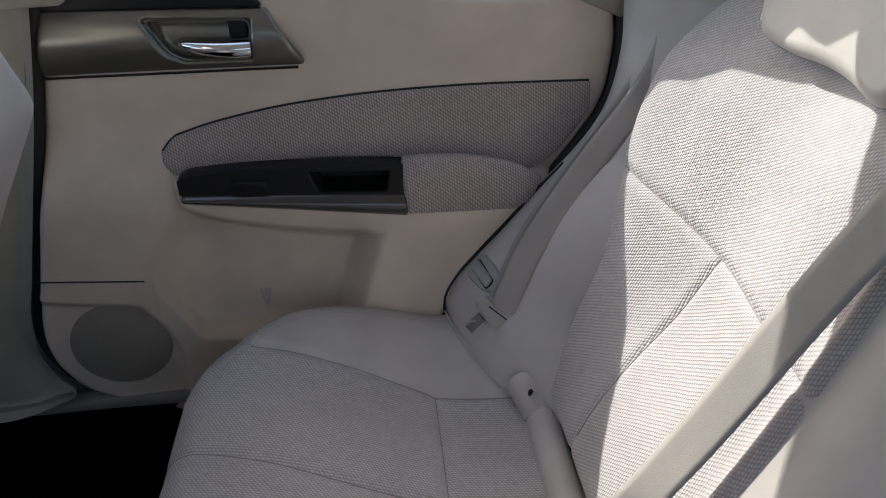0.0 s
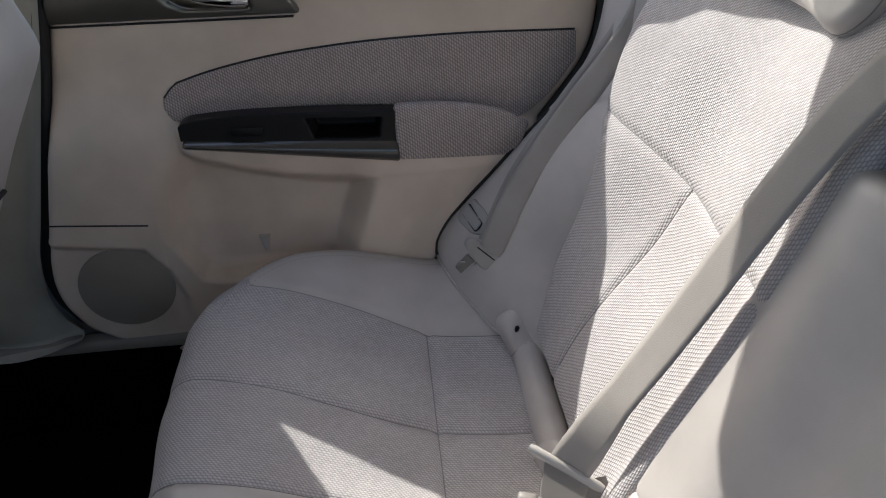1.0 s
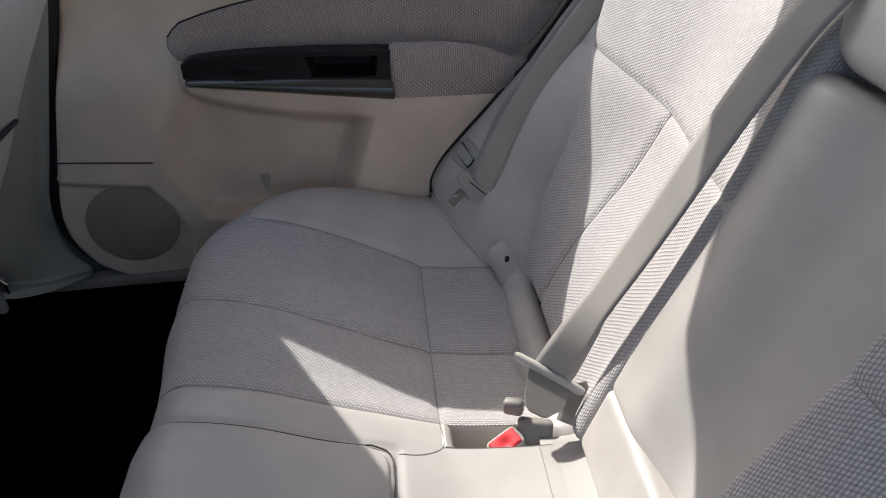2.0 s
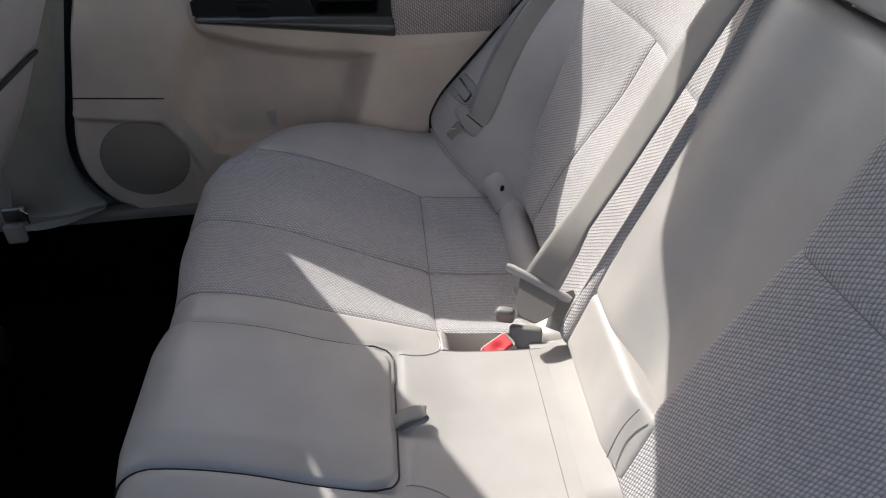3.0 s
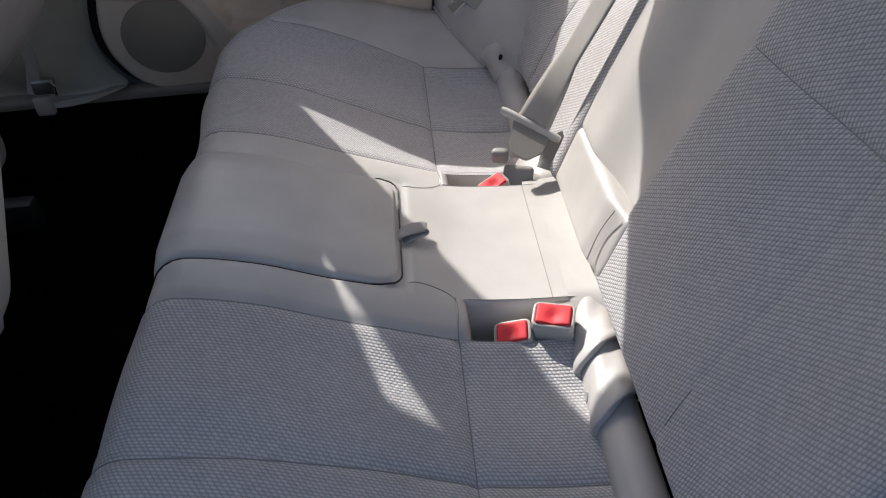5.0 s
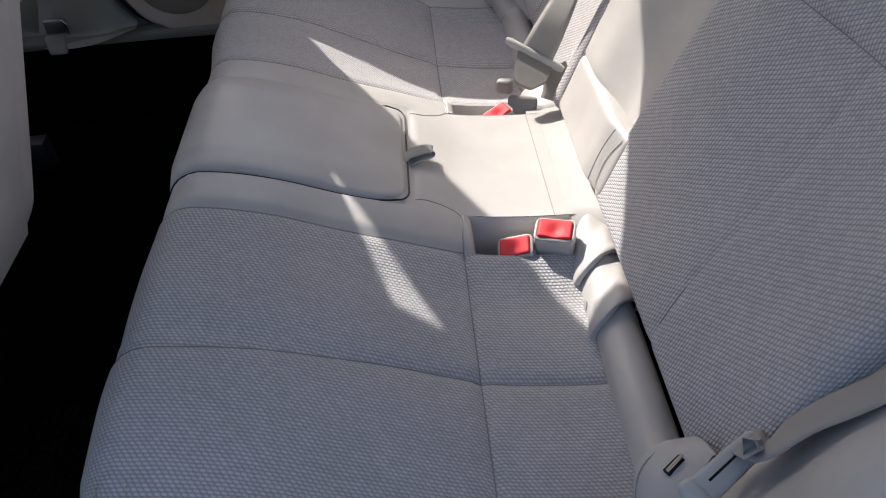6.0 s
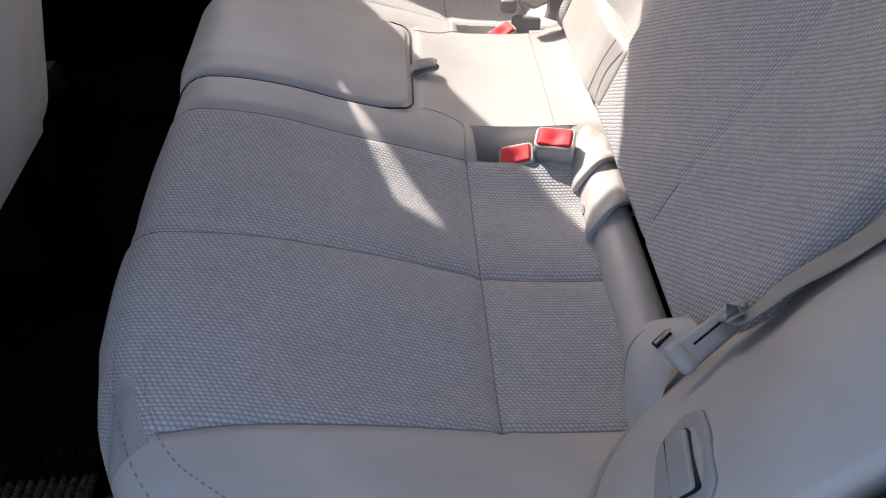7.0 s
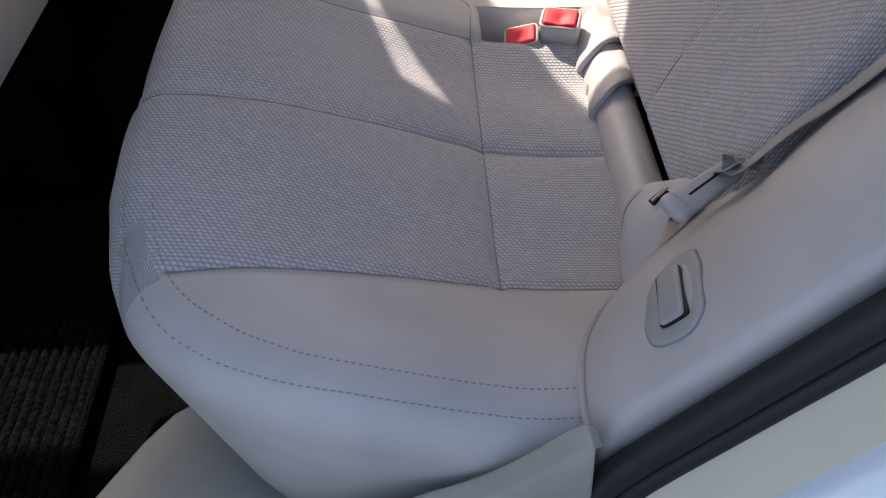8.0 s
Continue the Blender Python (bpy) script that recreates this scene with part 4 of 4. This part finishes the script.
def on_face(low, high, a, b, lift, name, mat, label, nu=40, nv=10, r=0.003, depth=0.004, slant=(0, 0), bow=0.0, face=None):
    """A skin on the door between the lines low(x) and high(x), from a to b, standing out by lift."""
    def f(u, v):
        x = a + (b - a) * u
        x += slant[0] * (1 - u) * v + slant[1] * u * v
        z = low(x) + (high(x) - low(x)) * v
        return Vector((x, (face or door_y)(x, z) - lift - bow * math.sin(math.pi * v), z))
    return sheet(name, f, steps(0, 1, 1 / nu), steps(0, 1, 1 / nv), r, depth, mat, door, label, flip=1, uv=lambda p: (p.z + p.y, p.x))


on_face(lambda x: 0.8055 - 0.036 * (x + 0.323), lambda x: 0.8835 - 0.06 * (x + 0.33), -0.492, -0.146, 0.004, "upper_trim", DARK_SATIN, "dark satin trim with a bevelled end", 90, 30, 0.005, 0.004, (0.020, -0.040), 0.014)
seam_line(door, [Vector((x, door_y(x, 0.79) - 0.002, 0.7995 - 0.036 * (x + 0.323))) for x in np.linspace(-0.496, -0.150, 24)], 0.0018, RUBBER, "trim_gap")
on_face(lambda x: 0.889 - 0.05 * (x + 0.33), lambda x: 0.902 - 0.03 * (x + 0.33), -0.474, -0.192, 0.006, "upper_strip", BLACK_PLASTIC, "black strip", 30, 6, 0.004, 0.004, (0.015, -0.02))
fab_top = table([-0.356, -0.34, -0.318, -0.226, -0.098, 0.062, 0.262], [0.688, 0.704, 0.711, 0.730, 0.742, 0.744, 0.735])
fab_low = table([-0.356, -0.348, -0.332, -0.197, -0.014, 0.095, 0.165, 0.220, 0.262], [0.684, 0.668, 0.655, 0.663, 0.652, 0.643, 0.613, 0.648, 0.700])
on_face(lambda x: max(fab_low(x), pod_top(x) + 0.001 if x < 0.165 else 0) if x > -0.335 else fab_low(x), lambda x: fab_top(x), -0.354, 0.260, 0.005, "cloth_insert", DOOR_CLOTH, "woven grey cloth insert", 120, 24, 0.004, 0.006)
seam_line(door, [Vector((x, door_y(x, fab_top(x)) - 0.001, fab_top(x) + 0.004)) for x in np.linspace(-0.356, 0.262, 60)], 0.0022, RUBBER, "insert_gap")
pad_high = table([-0.02, 0.04, 0.10, 0.14, 0.175], [0.655, 0.653, 0.645, 0.634, 0.615])
switch_high = table([-0.345, -0.330, -0.30, -0.266, -0.148, -0.016], [0.650, 0.660, 0.664, 0.665, 0.661, 0.651])
on_face(lambda x: 0.579 - 0.05 * (x + 0.02), pad_high, -0.012, 0.156, 0.001, "armrest_pad", DOOR_CLOTH, "padded cloth armrest", 40, 20, 0.008, 0.03, (0, 0.020), 0.006, pod_face)
switches = on_face(lambda x: 0.607 + 0.097 * (-x - 0.028), switch_high, -0.336, -0.020, 0.0005, "switch_panel", BLACK_PLASTIC, "black switch panel with a pull pocket", 130, 30, 0.002, 0.03, face=pod_face)
on_face(lambda x: 0.576 + 0.155 * (-x - 0.03), lambda x: 0.6065 + 0.097 * (-x - 0.028), -0.331, -0.021, 0.0012, "grab_edge", GRAB, "satin grey grab edge", 60, 14, 0.004, 0.004, (0, 0), 0.009, pod_face)
part("window_switch", plate(rounded([(-0.264, 0.637), (-0.215, 0.634), (-0.214, 0.648), (-0.263, 0.651)], 0.002, 2), lambda a, b, d: Vector((a, pod_face(a, b) + 0.001 - d, b)), 0.005, 0.0015), BLACK_PLASTIC, switches, "black window switch", True)
part("pocket_lip", tube([(x, 0.7005, 0.6545 - 0.07 * (x + 0.15)) for x in np.linspace(-0.146, -0.044, 8)], 0.0032, 8), SILVER, switches, "grey pocket lip", True)
# inner handle
bm = plate(HANDLE, lambda a, b, d: Vector((a, 0.766 - d, b)), 0.006, 0.001, 1)
bowl = part("handle_bowl", bm, BLACK_PLASTIC, door, "black handle bowl")
hp = [(-0.308, 0.743, 0.837), (-0.275, 0.732, 0.831), (-0.238, 0.728, 0.827), (-0.210, 0.730, 0.826)]
part("door_handle", tube(loop_of(hp, 4, False), [0.004, 0.006, 0.0078, 0.009, 0.0098, 0.0104, 0.011, 0.0114, 0.0118, 0.012, 0.012, 0.012, 0.0115], 14, 1.0), CHROME, bowl, "chrome door handle", True)
part("lock_knob", obox((-0.224, 0.745, 0.853), (1, 0, -0.05), (0, 0, 1), (0.026, 0.012, 0.030), 0.004), BLACK_PLASTIC, bowl, "black lock knob", True)
rim = [Vector((p.x, door_y(p.x + 0.02, 0.79) - 0.004, p.y)) for p in rounded(HANDLE, 0.012, 4)]
part("handle_rim", tube(rim + [rim[0]], 0.0020, 6), DARK_SATIN, bowl, "", True)
# speaker
sp = Vector((-0.482, 0.0, 0.388))
disc = [(sp.x + 0.078 * math.cos(a), sp.z + 0.072 * math.sin(a)) for a in np.linspace(0, 2 * math.pi, 40, endpoint=False)]
part("speaker_grille", plate(disc, lambda a, b, d: Vector((a, 0.7160 + 0.02 * (b - 0.7) - d, b)), 0.005, 0.003), GRILLE, door, "round dark speaker grille", True)
part("pocket_clip", plate([(-0.261, 0.442), (-0.243, 0.441), (-0.249, 0.416), (-0.255, 0.416)], lambda a, b, d: Vector((a, door_y(a, b) - d + 0.002, b)), 0.012, 0.002), BUCKLE, door, "small pale clip", True)
edge = [Vector((door_l(z) - 0.009, 0.738, z)) for z in np.linspace(0.95, 0.272, 60)] + [Vector((x, 0.742, 0.258)) for x in np.linspace(-0.40, -0.03, 10)]
seam_line(door, [Vector((x, door_y(x, 0.498 - 0.10 * (x + 0.409)) - 0.0005, 0.498 - 0.10 * (x + 0.409))) for x in np.linspace(-0.575, -0.420, 24)], 0.0013, RUBBER, "panel_gap")
part("front_seal", tube(edge, 0.0125, 12), RUBBER, door, "black rubber seal", True)
edge = [Vector((door_r(z) + 0.012, 0.742, z)) for z in np.linspace(0.265, 0.95, 40)]
part("rear_seal", tube(edge, 0.014, 8), RUBBER, door, "black rubber seal", True)

# ---- pillar, sills, floor ----
def tilted(a, b, d):
    """The leaning plane of the side windows on the far side: a along the car, b up, d inwards."""
    return Vector((a, 0.735 - 0.351 * (b - 0.9) - d, b))


pillar_r = table([0.24, 0.30, 0.36, 0.44, 0.54, 0.63, 0.80, 0.95], [-0.46, -0.590, -0.628, -0.630, -0.602, -0.575, -0.525, -0.49])


def pillar_fn(u, v):
    x = pillar_r(v) - 0.004 - 0.26 * u
    return Vector((x, 0.735 - 0.05 * math.sin(math.pi * min(1, u * 1.2 + 0.05)) * sstep(0.25, 0.4, v) ** 0.5, v))


pil = thing("pillar_trim", "beige moulded plastic pillar trim beside the door", "trim", kind="structure")
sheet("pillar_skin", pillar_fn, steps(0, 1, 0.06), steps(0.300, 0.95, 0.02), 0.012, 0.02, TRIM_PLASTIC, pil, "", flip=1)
for sg in (1, -1):
    sill = thing("sill_trim", "beige moulded plastic door sill trim", "trim", kind="structure")
    if sg > 0:
        sheet("sill_skin", lambda u, v: Vector((-1.2 + 1.25 * u, 0.712 - 0.010 * sstep(0.5, 0.75, u) + 0.026 * v, 0.290 - 0.006 * v + 0.006 * math.sin(math.pi * v))), steps(0, 1, 0.03), steps(0, 1, 0.1), 0.012, 0.006, SHADED_SILL_PLASTIC, sill, "", (1, 1, 1, 1), down=(0, 0, -1))
    else:
        def near_sill(u, v):
            x = -1.0 + 1.12 * u
            inner = -0.50 - 0.18 * sstep(-0.30, -0.46, x)
            return Vector((x, inner + (-0.735 - inner) * v, 0.175 + 0.012 * math.sin(math.pi * v)))
        sheet("sill_skin", near_sill, steps(0, 1, 0.02), steps(0, 1, 0.08), 0.012, 0.07, TRIM_PLASTIC, sill, "", (1, 1, 1, 1), down=(0, 0, -1))

rise_z = table([-0.32, -0.22, -0.14, -0.077, -0.045, -0.015, 0.006, 0.022, 0.04], [0.190, 0.235, 0.305, 0.358, 0.373, 0.393, 0.413, 0.430, 0.440])
rise = thing("sill_rise", "grey moulded plastic trim rising from the door sill beside the cushion", "trim", kind="structure")


def rise_fn(u, v):
    x = -0.32 + 0.350 * u
    top = rise_z(x)
    return Vector((x + 0.006 * v, -0.711 - 0.020 * math.sin(min(1.0, 1.6 * v) * math.pi / 2), top - 0.008 * v - (top - 0.180) * max(0.0, v - 0.35) / 0.65))


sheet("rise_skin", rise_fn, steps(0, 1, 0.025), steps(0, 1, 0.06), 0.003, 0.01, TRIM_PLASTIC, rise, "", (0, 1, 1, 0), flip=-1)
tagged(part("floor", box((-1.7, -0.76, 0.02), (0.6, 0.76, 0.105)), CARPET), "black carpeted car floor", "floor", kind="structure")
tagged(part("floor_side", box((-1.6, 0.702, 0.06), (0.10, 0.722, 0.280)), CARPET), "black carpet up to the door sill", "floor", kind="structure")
mat = thing("floor_mat", "ribbed black rubber-backed floor mat on the carpet", "floor mat")
bm = bmesh.new()
n = 46
rows = []
for i in range(n * 6 + 1):
    x = -1.02 + i * 0.0122 / 6
    z = 0.118 + 0.0045 * abs(math.sin(math.pi * i / 6)) ** 0.6
    rows.append([bm.verts.new((x, y, z + 0.0015 * math.sin(y * 90 + i))) for y in np.linspace(-0.62, -0.115, 24)])
for a, b in zip(rows, rows[1:]):
    for k in range(23):
        bm.faces.new((a[k], a[k + 1], b[k + 1], b[k]))
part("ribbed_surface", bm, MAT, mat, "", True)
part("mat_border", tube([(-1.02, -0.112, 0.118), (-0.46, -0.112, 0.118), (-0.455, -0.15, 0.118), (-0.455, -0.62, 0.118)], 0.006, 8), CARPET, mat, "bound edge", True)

# ---- near door opening ----
opening = thing("door_opening_seal", "thick black rubber weatherstrip round the open door", "trim", kind="structure")
strip = [Vector(p) for p in ((0.040, -0.722, 0.352), (0.050, -0.722, 0.392), (0.110, -0.722, 0.468), (0.170, -0.722, 0.541), (0.225, -0.722, 0.612), (0.275, -0.722, 0.69), (0.305, -0.722, 0.80), (0.315, -0.715, 0.92), (0.29, -0.68, 1.05))]
part("seal_lip", tube(loop_of(strip, 5, False), 0.0105, 10), RUBBER, opening, "", True)
part("seal_base", tube([p + Vector((0.010, -0.007, -0.010)) for p in loop_of(strip, 5, False)], 0.007, 10), RUBBER, opening, "", True)
panel = thing("rear_quarter_panel", "pale metallic car body panel behind the open door", "car body")
line = loop_of([p + Vector((0.013, -0.010, -0.013)) for p in strip], 5, False)
prof = [(0.0, 0.0), (0.012, 0.004), (0.035, 0.010), (0.045, 0.016), (0.052, 0.05), (0.07, 0.075), (0.12, 0.09), (0.22, 0.10), (0.40, 0.105)]
pv, pf = [], []
for i, p in enumerate(line):
    t = (line[min(i + 1, len(line) - 1)] - line[max(i - 1, 0)]).normalized()
    o = Vector((t.z, 0, -t.x)).lerp(Vector((0.75, 0, -0.66)), 0.6).normalized()
    for a, b in prof:
        pv.append(p + o * a + Vector((0, -b, 0)))
m = len(prof)
jam = [(i * m + k, i * m + k + 1, (i + 1) * m + k + 1, (i + 1) * m + k) for i in range(len(line) - 1) for k in range(0, 3)]
skin = [(i * m + k, i * m + k + 1, (i + 1) * m + k + 1, (i + 1) * m + k) for i in range(len(line) - 1) for k in range(3, m - 1)]
link("door_jamb", pv, jam, JAMB, panel, "cream painted jamb")
link("outer_skin", pv, skin, PAINT, panel, "glossy pale paint")
rock = thing("rocker_panel", "pale painted rocker panel under the door opening", "car body")
part("rocker_skin", box((-1.2, -0.86, -0.12), (0.10, -0.745, 0.17), 0.02, 3), PAINT, rock, "", True)

# ---- front seats ----
def back_shell(rear, levels, y0, y1, deep=0.13, r=0.045, low=0.05, shoulder=2.0):
    """A seat back as rounded slices, its rear face following rear(z)."""
    bm = bmesh.new()
    rings = []
    lo, hi = levels[0], levels[-1]
    side = y1
    for z in levels:
        y1 = side - 0.9 * max(0.0, z - shoulder)
        pin = 0.04 * (max(0.0, 1 - (hi - z) / 0.05) ** 2 + (low / 0.05) * max(0.0, 1 - (z - lo) / low) ** 2)
        x1 = rear(z) - pin * 0.8
        x0 = x1 - deep + pin * 1.6
        out = rounded([(x0, y0 + pin, z), (x1, y0 + pin, z), (x1, y1 - pin, z), (x0, y1 - pin, z)], min(r, (x1 - x0) * 0.45), 6)
        rings.append([bm.verts.new(p) for p in out])
    for p, q in zip(rings, rings[1:]):
        for k in range(len(p)):
            bm.faces.new((p[k], p[(k + 1) % len(p)], q[(k + 1) % len(p)], q[k]))
    bm.faces.new(rings[0]), bm.faces.new(rings[-1])
    return bm


def front_seat(label, y0, y1, xr, zr, bottom, rear, pocket, low=0.05, shoulder=2.0):
    """xr: where the back's rear face stands at the height zr; rear(z) gives it at every height."""
    f = thing("front_seat", label, "car seat", group="front seats")
    m = Matrix.Translation((xr, 0, zr)) @ Matrix.Rotation(radians(18), 4, "Y")
    part("seat_back", back_shell(rear, steps(bottom, 0.985, 0.012), y0, y1, low=low, shoulder=shoulder), VINYL, f, "beige vinyl seat back", True)
    def on_back(a, b, d):
        return Vector((rear(b) - 0.001 + d, a, b))
    edge = [(y0 + 0.055 + (y1 - y0 - 0.11) * k / 10, pocket) for k in range(11)]
    bm = bmesh.new()
    cols = []
    for i in range(15):
        z = bottom + 0.06 + (pocket - bottom - 0.06) * i / 14
        cols.append([(bm.verts.new(on_back(y0 + 0.055 + (y1 - y0 - 0.11) * k / 12, z, 0.008 * min(1, 3 * math.sin(math.pi * k / 12)) * min(1, i / 2))), bm.verts.new(on_back(y0 + 0.055 + (y1 - y0 - 0.11) * k / 12, z, -0.004))) for k in range(13)])
    for p, q in zip(cols, cols[1:]):
        for k in range(12):
            for o in (0, 1):
                bm.faces.new((p[k][o], p[k + 1][o], q[k + 1][o], q[k][o]))
    part("back_pocket", bm, VINYL, f, "vinyl map pocket", True)
    part("pocket_edge", tube([on_back(a, b, 0.007) for a, b in edge], 0.0035, 6), RUBBER, f, "dark pocket edge", True)
    part("seat_base", box((xr - 0.80, y0, 0.24), (xr - 0.30, y1, 0.40), 0.05, 5), VINYL, f, "beige vinyl seat base", True)
    part("seat_rail", box((xr - 0.80, y1 - 0.05, 0.11), (xr - 0.30, y1 - 0.01, 0.17), 0.006, 2), STEEL, f, "steel seat rail", True)
    part("seat_rail", box((xr - 0.80, y0 + 0.01, 0.11), (xr - 0.30, y0 + 0.05, 0.17), 0.006, 2), STEEL, f, "steel seat rail", True)
    yc = (y0 + y1) / 2
    hm = Matrix.Translation(m @ Vector((-0.016, 0, 0.98 - zr))) @ Matrix.Rotation(radians(-14.5), 4, "Y")
    part("head_pad", box((-0.105, yc - 0.095, -0.055), (0.0, yc + 0.095, 0.17), 0.03, 5, hm), VINYL, f, "beige vinyl head pad", True)
    for y in (yc - 0.06, yc + 0.06):
        part("head_post", tube([m @ Vector((-0.06, y, 0.93 - zr)), m @ Vector((-0.06, y, 1.0 - zr))], 0.006, 8), CHROME, f, "chrome post", True)
    return f


front_seat("beige vinyl front seat with its back to the bench", -0.60, -0.125, -0.425, 0.50, 0.395, lambda z: -0.425 + 0.325 * (z - 0.50), 0.76, 0.09)
front_seat("beige vinyl front seat beside the closed door", 0.075, 0.560, -0.452, 0.80, 0.44, table([0.40, 0.47, 0.53, 0.598, 0.678, 0.72, 0.77, 0.828, 0.90, 0.947, 0.99], [-0.70, -0.640, -0.596, -0.555, -0.513, -0.490, -0.460, -0.428, -0.416, -0.408, -0.405]), 0.66, 0.05, 0.825)
anchor = thing("belt_anchor", "steel seat belt anchor bracket at the pillar foot", "seat belt")
part("bracket", obox((-0.683, 0.60, 0.358), (1, 0, -0.1), (0, 0, 1), (0.040, 0.012, 0.026), 0.004), STEEL, anchor, "", True)
part("anchor_cover", obox((-0.695, 0.60, 0.322), (1, 0, -0.3), (0, 0, 1), (0.034, 0.014, 0.036), 0.005), WEBBING, anchor, "stub of beige webbing", True)
pv, pf, puv = ribbon([(-0.705, 0.60, 0.345), (-0.690, 0.605, 0.40), (-0.692, 0.61, 0.45), (-0.72, 0.62, 0.52)], (1, 0, 0), 0.024)
part("latch_ring", tube([(-0.668, 0.59, 0.372), (-0.660, 0.59, 0.362), (-0.662, 0.59, 0.345)], 0.0025, 6), CHROME, anchor, "bright steel latch", True)
link("webbing", pv, pf, WEBBING, anchor, "", puv)

# ---- the car's shell ----
shell = thing("car_shell", "beige-lined car roof and pillars", "car body", kind="structure")
ceil = tagged(part("ceiling", box((-1.25, -0.60, 1.300), (1.25, 0.575, 1.32), 0.01, 2), HEADLINER), "pale fabric car headliner", "ceiling", kind="structure")
part("roof_skin", box((-1.28, -0.66, 1.325), (1.3, 0.60, 1.345), 0.008, 2), PAINT, shell, "", True)
far_frames = {
    "centre_pillar": [(-0.438, 0.905), (-0.434, 0.91), (-0.364, 1.262), (-0.34, 1.33), (-0.497, 1.33), (-0.503, 1.282), (-0.507, 1.246), (-0.516, 1.194), (-0.58, 0.905)],
    "roof_rail": [(-1.4, 1.286), (-0.52, 1.284), (-0.44, 1.280), (-0.36, 1.262), (-0.28, 1.244), (-0.217, 1.218), (-0.165, 1.203), (-0.10, 1.197), (-0.06, 1.214), (-0.03, 1.232), (-0.005, 1.246), (0.08, 1.25), (0.15, 1.245), (0.185, 1.238), (0.205, 1.239), (0.22, 1.25), (0.30, 1.262), (1.25, 1.22), (1.25, 1.34), (-1.4, 1.34)],
    "rear_pillar": [(0.216, 1.262), (0.219, 1.235), (0.222, 1.180), (0.238, 1.160), (0.249, 1.134), (0.245, 1.107), (0.251, 1.059), (0.257, 1.015), (0.246, 0.96), (0.248, 0.90), (0.235, 0.86), (0.306, 0.825), (0.60, 0.825), (0.60, 1.31), (0.170, 1.31)],
}
for name, outline in far_frames.items():
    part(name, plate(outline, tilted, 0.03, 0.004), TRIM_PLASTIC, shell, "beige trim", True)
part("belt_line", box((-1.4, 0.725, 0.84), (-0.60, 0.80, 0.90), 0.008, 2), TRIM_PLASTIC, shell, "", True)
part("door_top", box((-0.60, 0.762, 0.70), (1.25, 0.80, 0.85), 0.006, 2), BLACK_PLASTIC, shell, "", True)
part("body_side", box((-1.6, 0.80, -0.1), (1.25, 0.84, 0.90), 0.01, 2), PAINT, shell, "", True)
# Unseen side, carried up over the front window to hold back daylight.
part("closed_near_side", box((-1.6, -0.84, -0.1), (-0.62, -0.76, 1.24), 0.01, 2), PAINT, shell, "", True)
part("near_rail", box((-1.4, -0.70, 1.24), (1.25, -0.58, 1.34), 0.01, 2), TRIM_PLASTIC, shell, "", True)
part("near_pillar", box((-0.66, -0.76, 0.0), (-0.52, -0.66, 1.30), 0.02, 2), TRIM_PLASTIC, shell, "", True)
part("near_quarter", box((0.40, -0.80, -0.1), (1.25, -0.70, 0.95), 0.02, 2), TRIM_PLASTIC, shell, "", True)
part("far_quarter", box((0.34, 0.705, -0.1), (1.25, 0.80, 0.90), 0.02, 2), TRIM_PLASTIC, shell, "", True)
part("tailgate", box((1.21, -0.72, 0.0), (1.25, 0.72, 0.90), 0.01, 2), TRIM_PLASTIC, shell, "", True)
part("cargo_floor", box((0.30, -0.72, 0.30), (1.21, 0.72, 0.34), 0.005, 1), CARPET, shell, "", True)
# Unseen block added between the front seats; keeps a sun patch off the mat.
part("sun_block", box((-1.25, -0.11, 0.10), (-0.54, 0.06, 0.42), 0.03, 3), CARPET, shell, "", True)
part("dashboard", box((-1.7, -0.72, 0.1), (-1.22, 0.72, 0.92), 0.06, 3), BLACK_PLASTIC, shell, "", True)
tagged(part("ground", box((-60, -60, -0.5), (60, 60, -0.3)), ASPHALT), "grey asphalt ground beside the car", "ground", kind="structure")
# Unseen wall, added to hold low sky light off the far door.
tagged(part("sky_block_wall", box((-30, -6.3, -0.35), (30, -6.0, 2.0)), mottled("dark_wall", (0.05, 0.052, 0.045), 0.9, scale=2, amount=0.2, grain=60, dist=0.01)), "plain dark wall beyond the open car door", "wall", kind="structure")
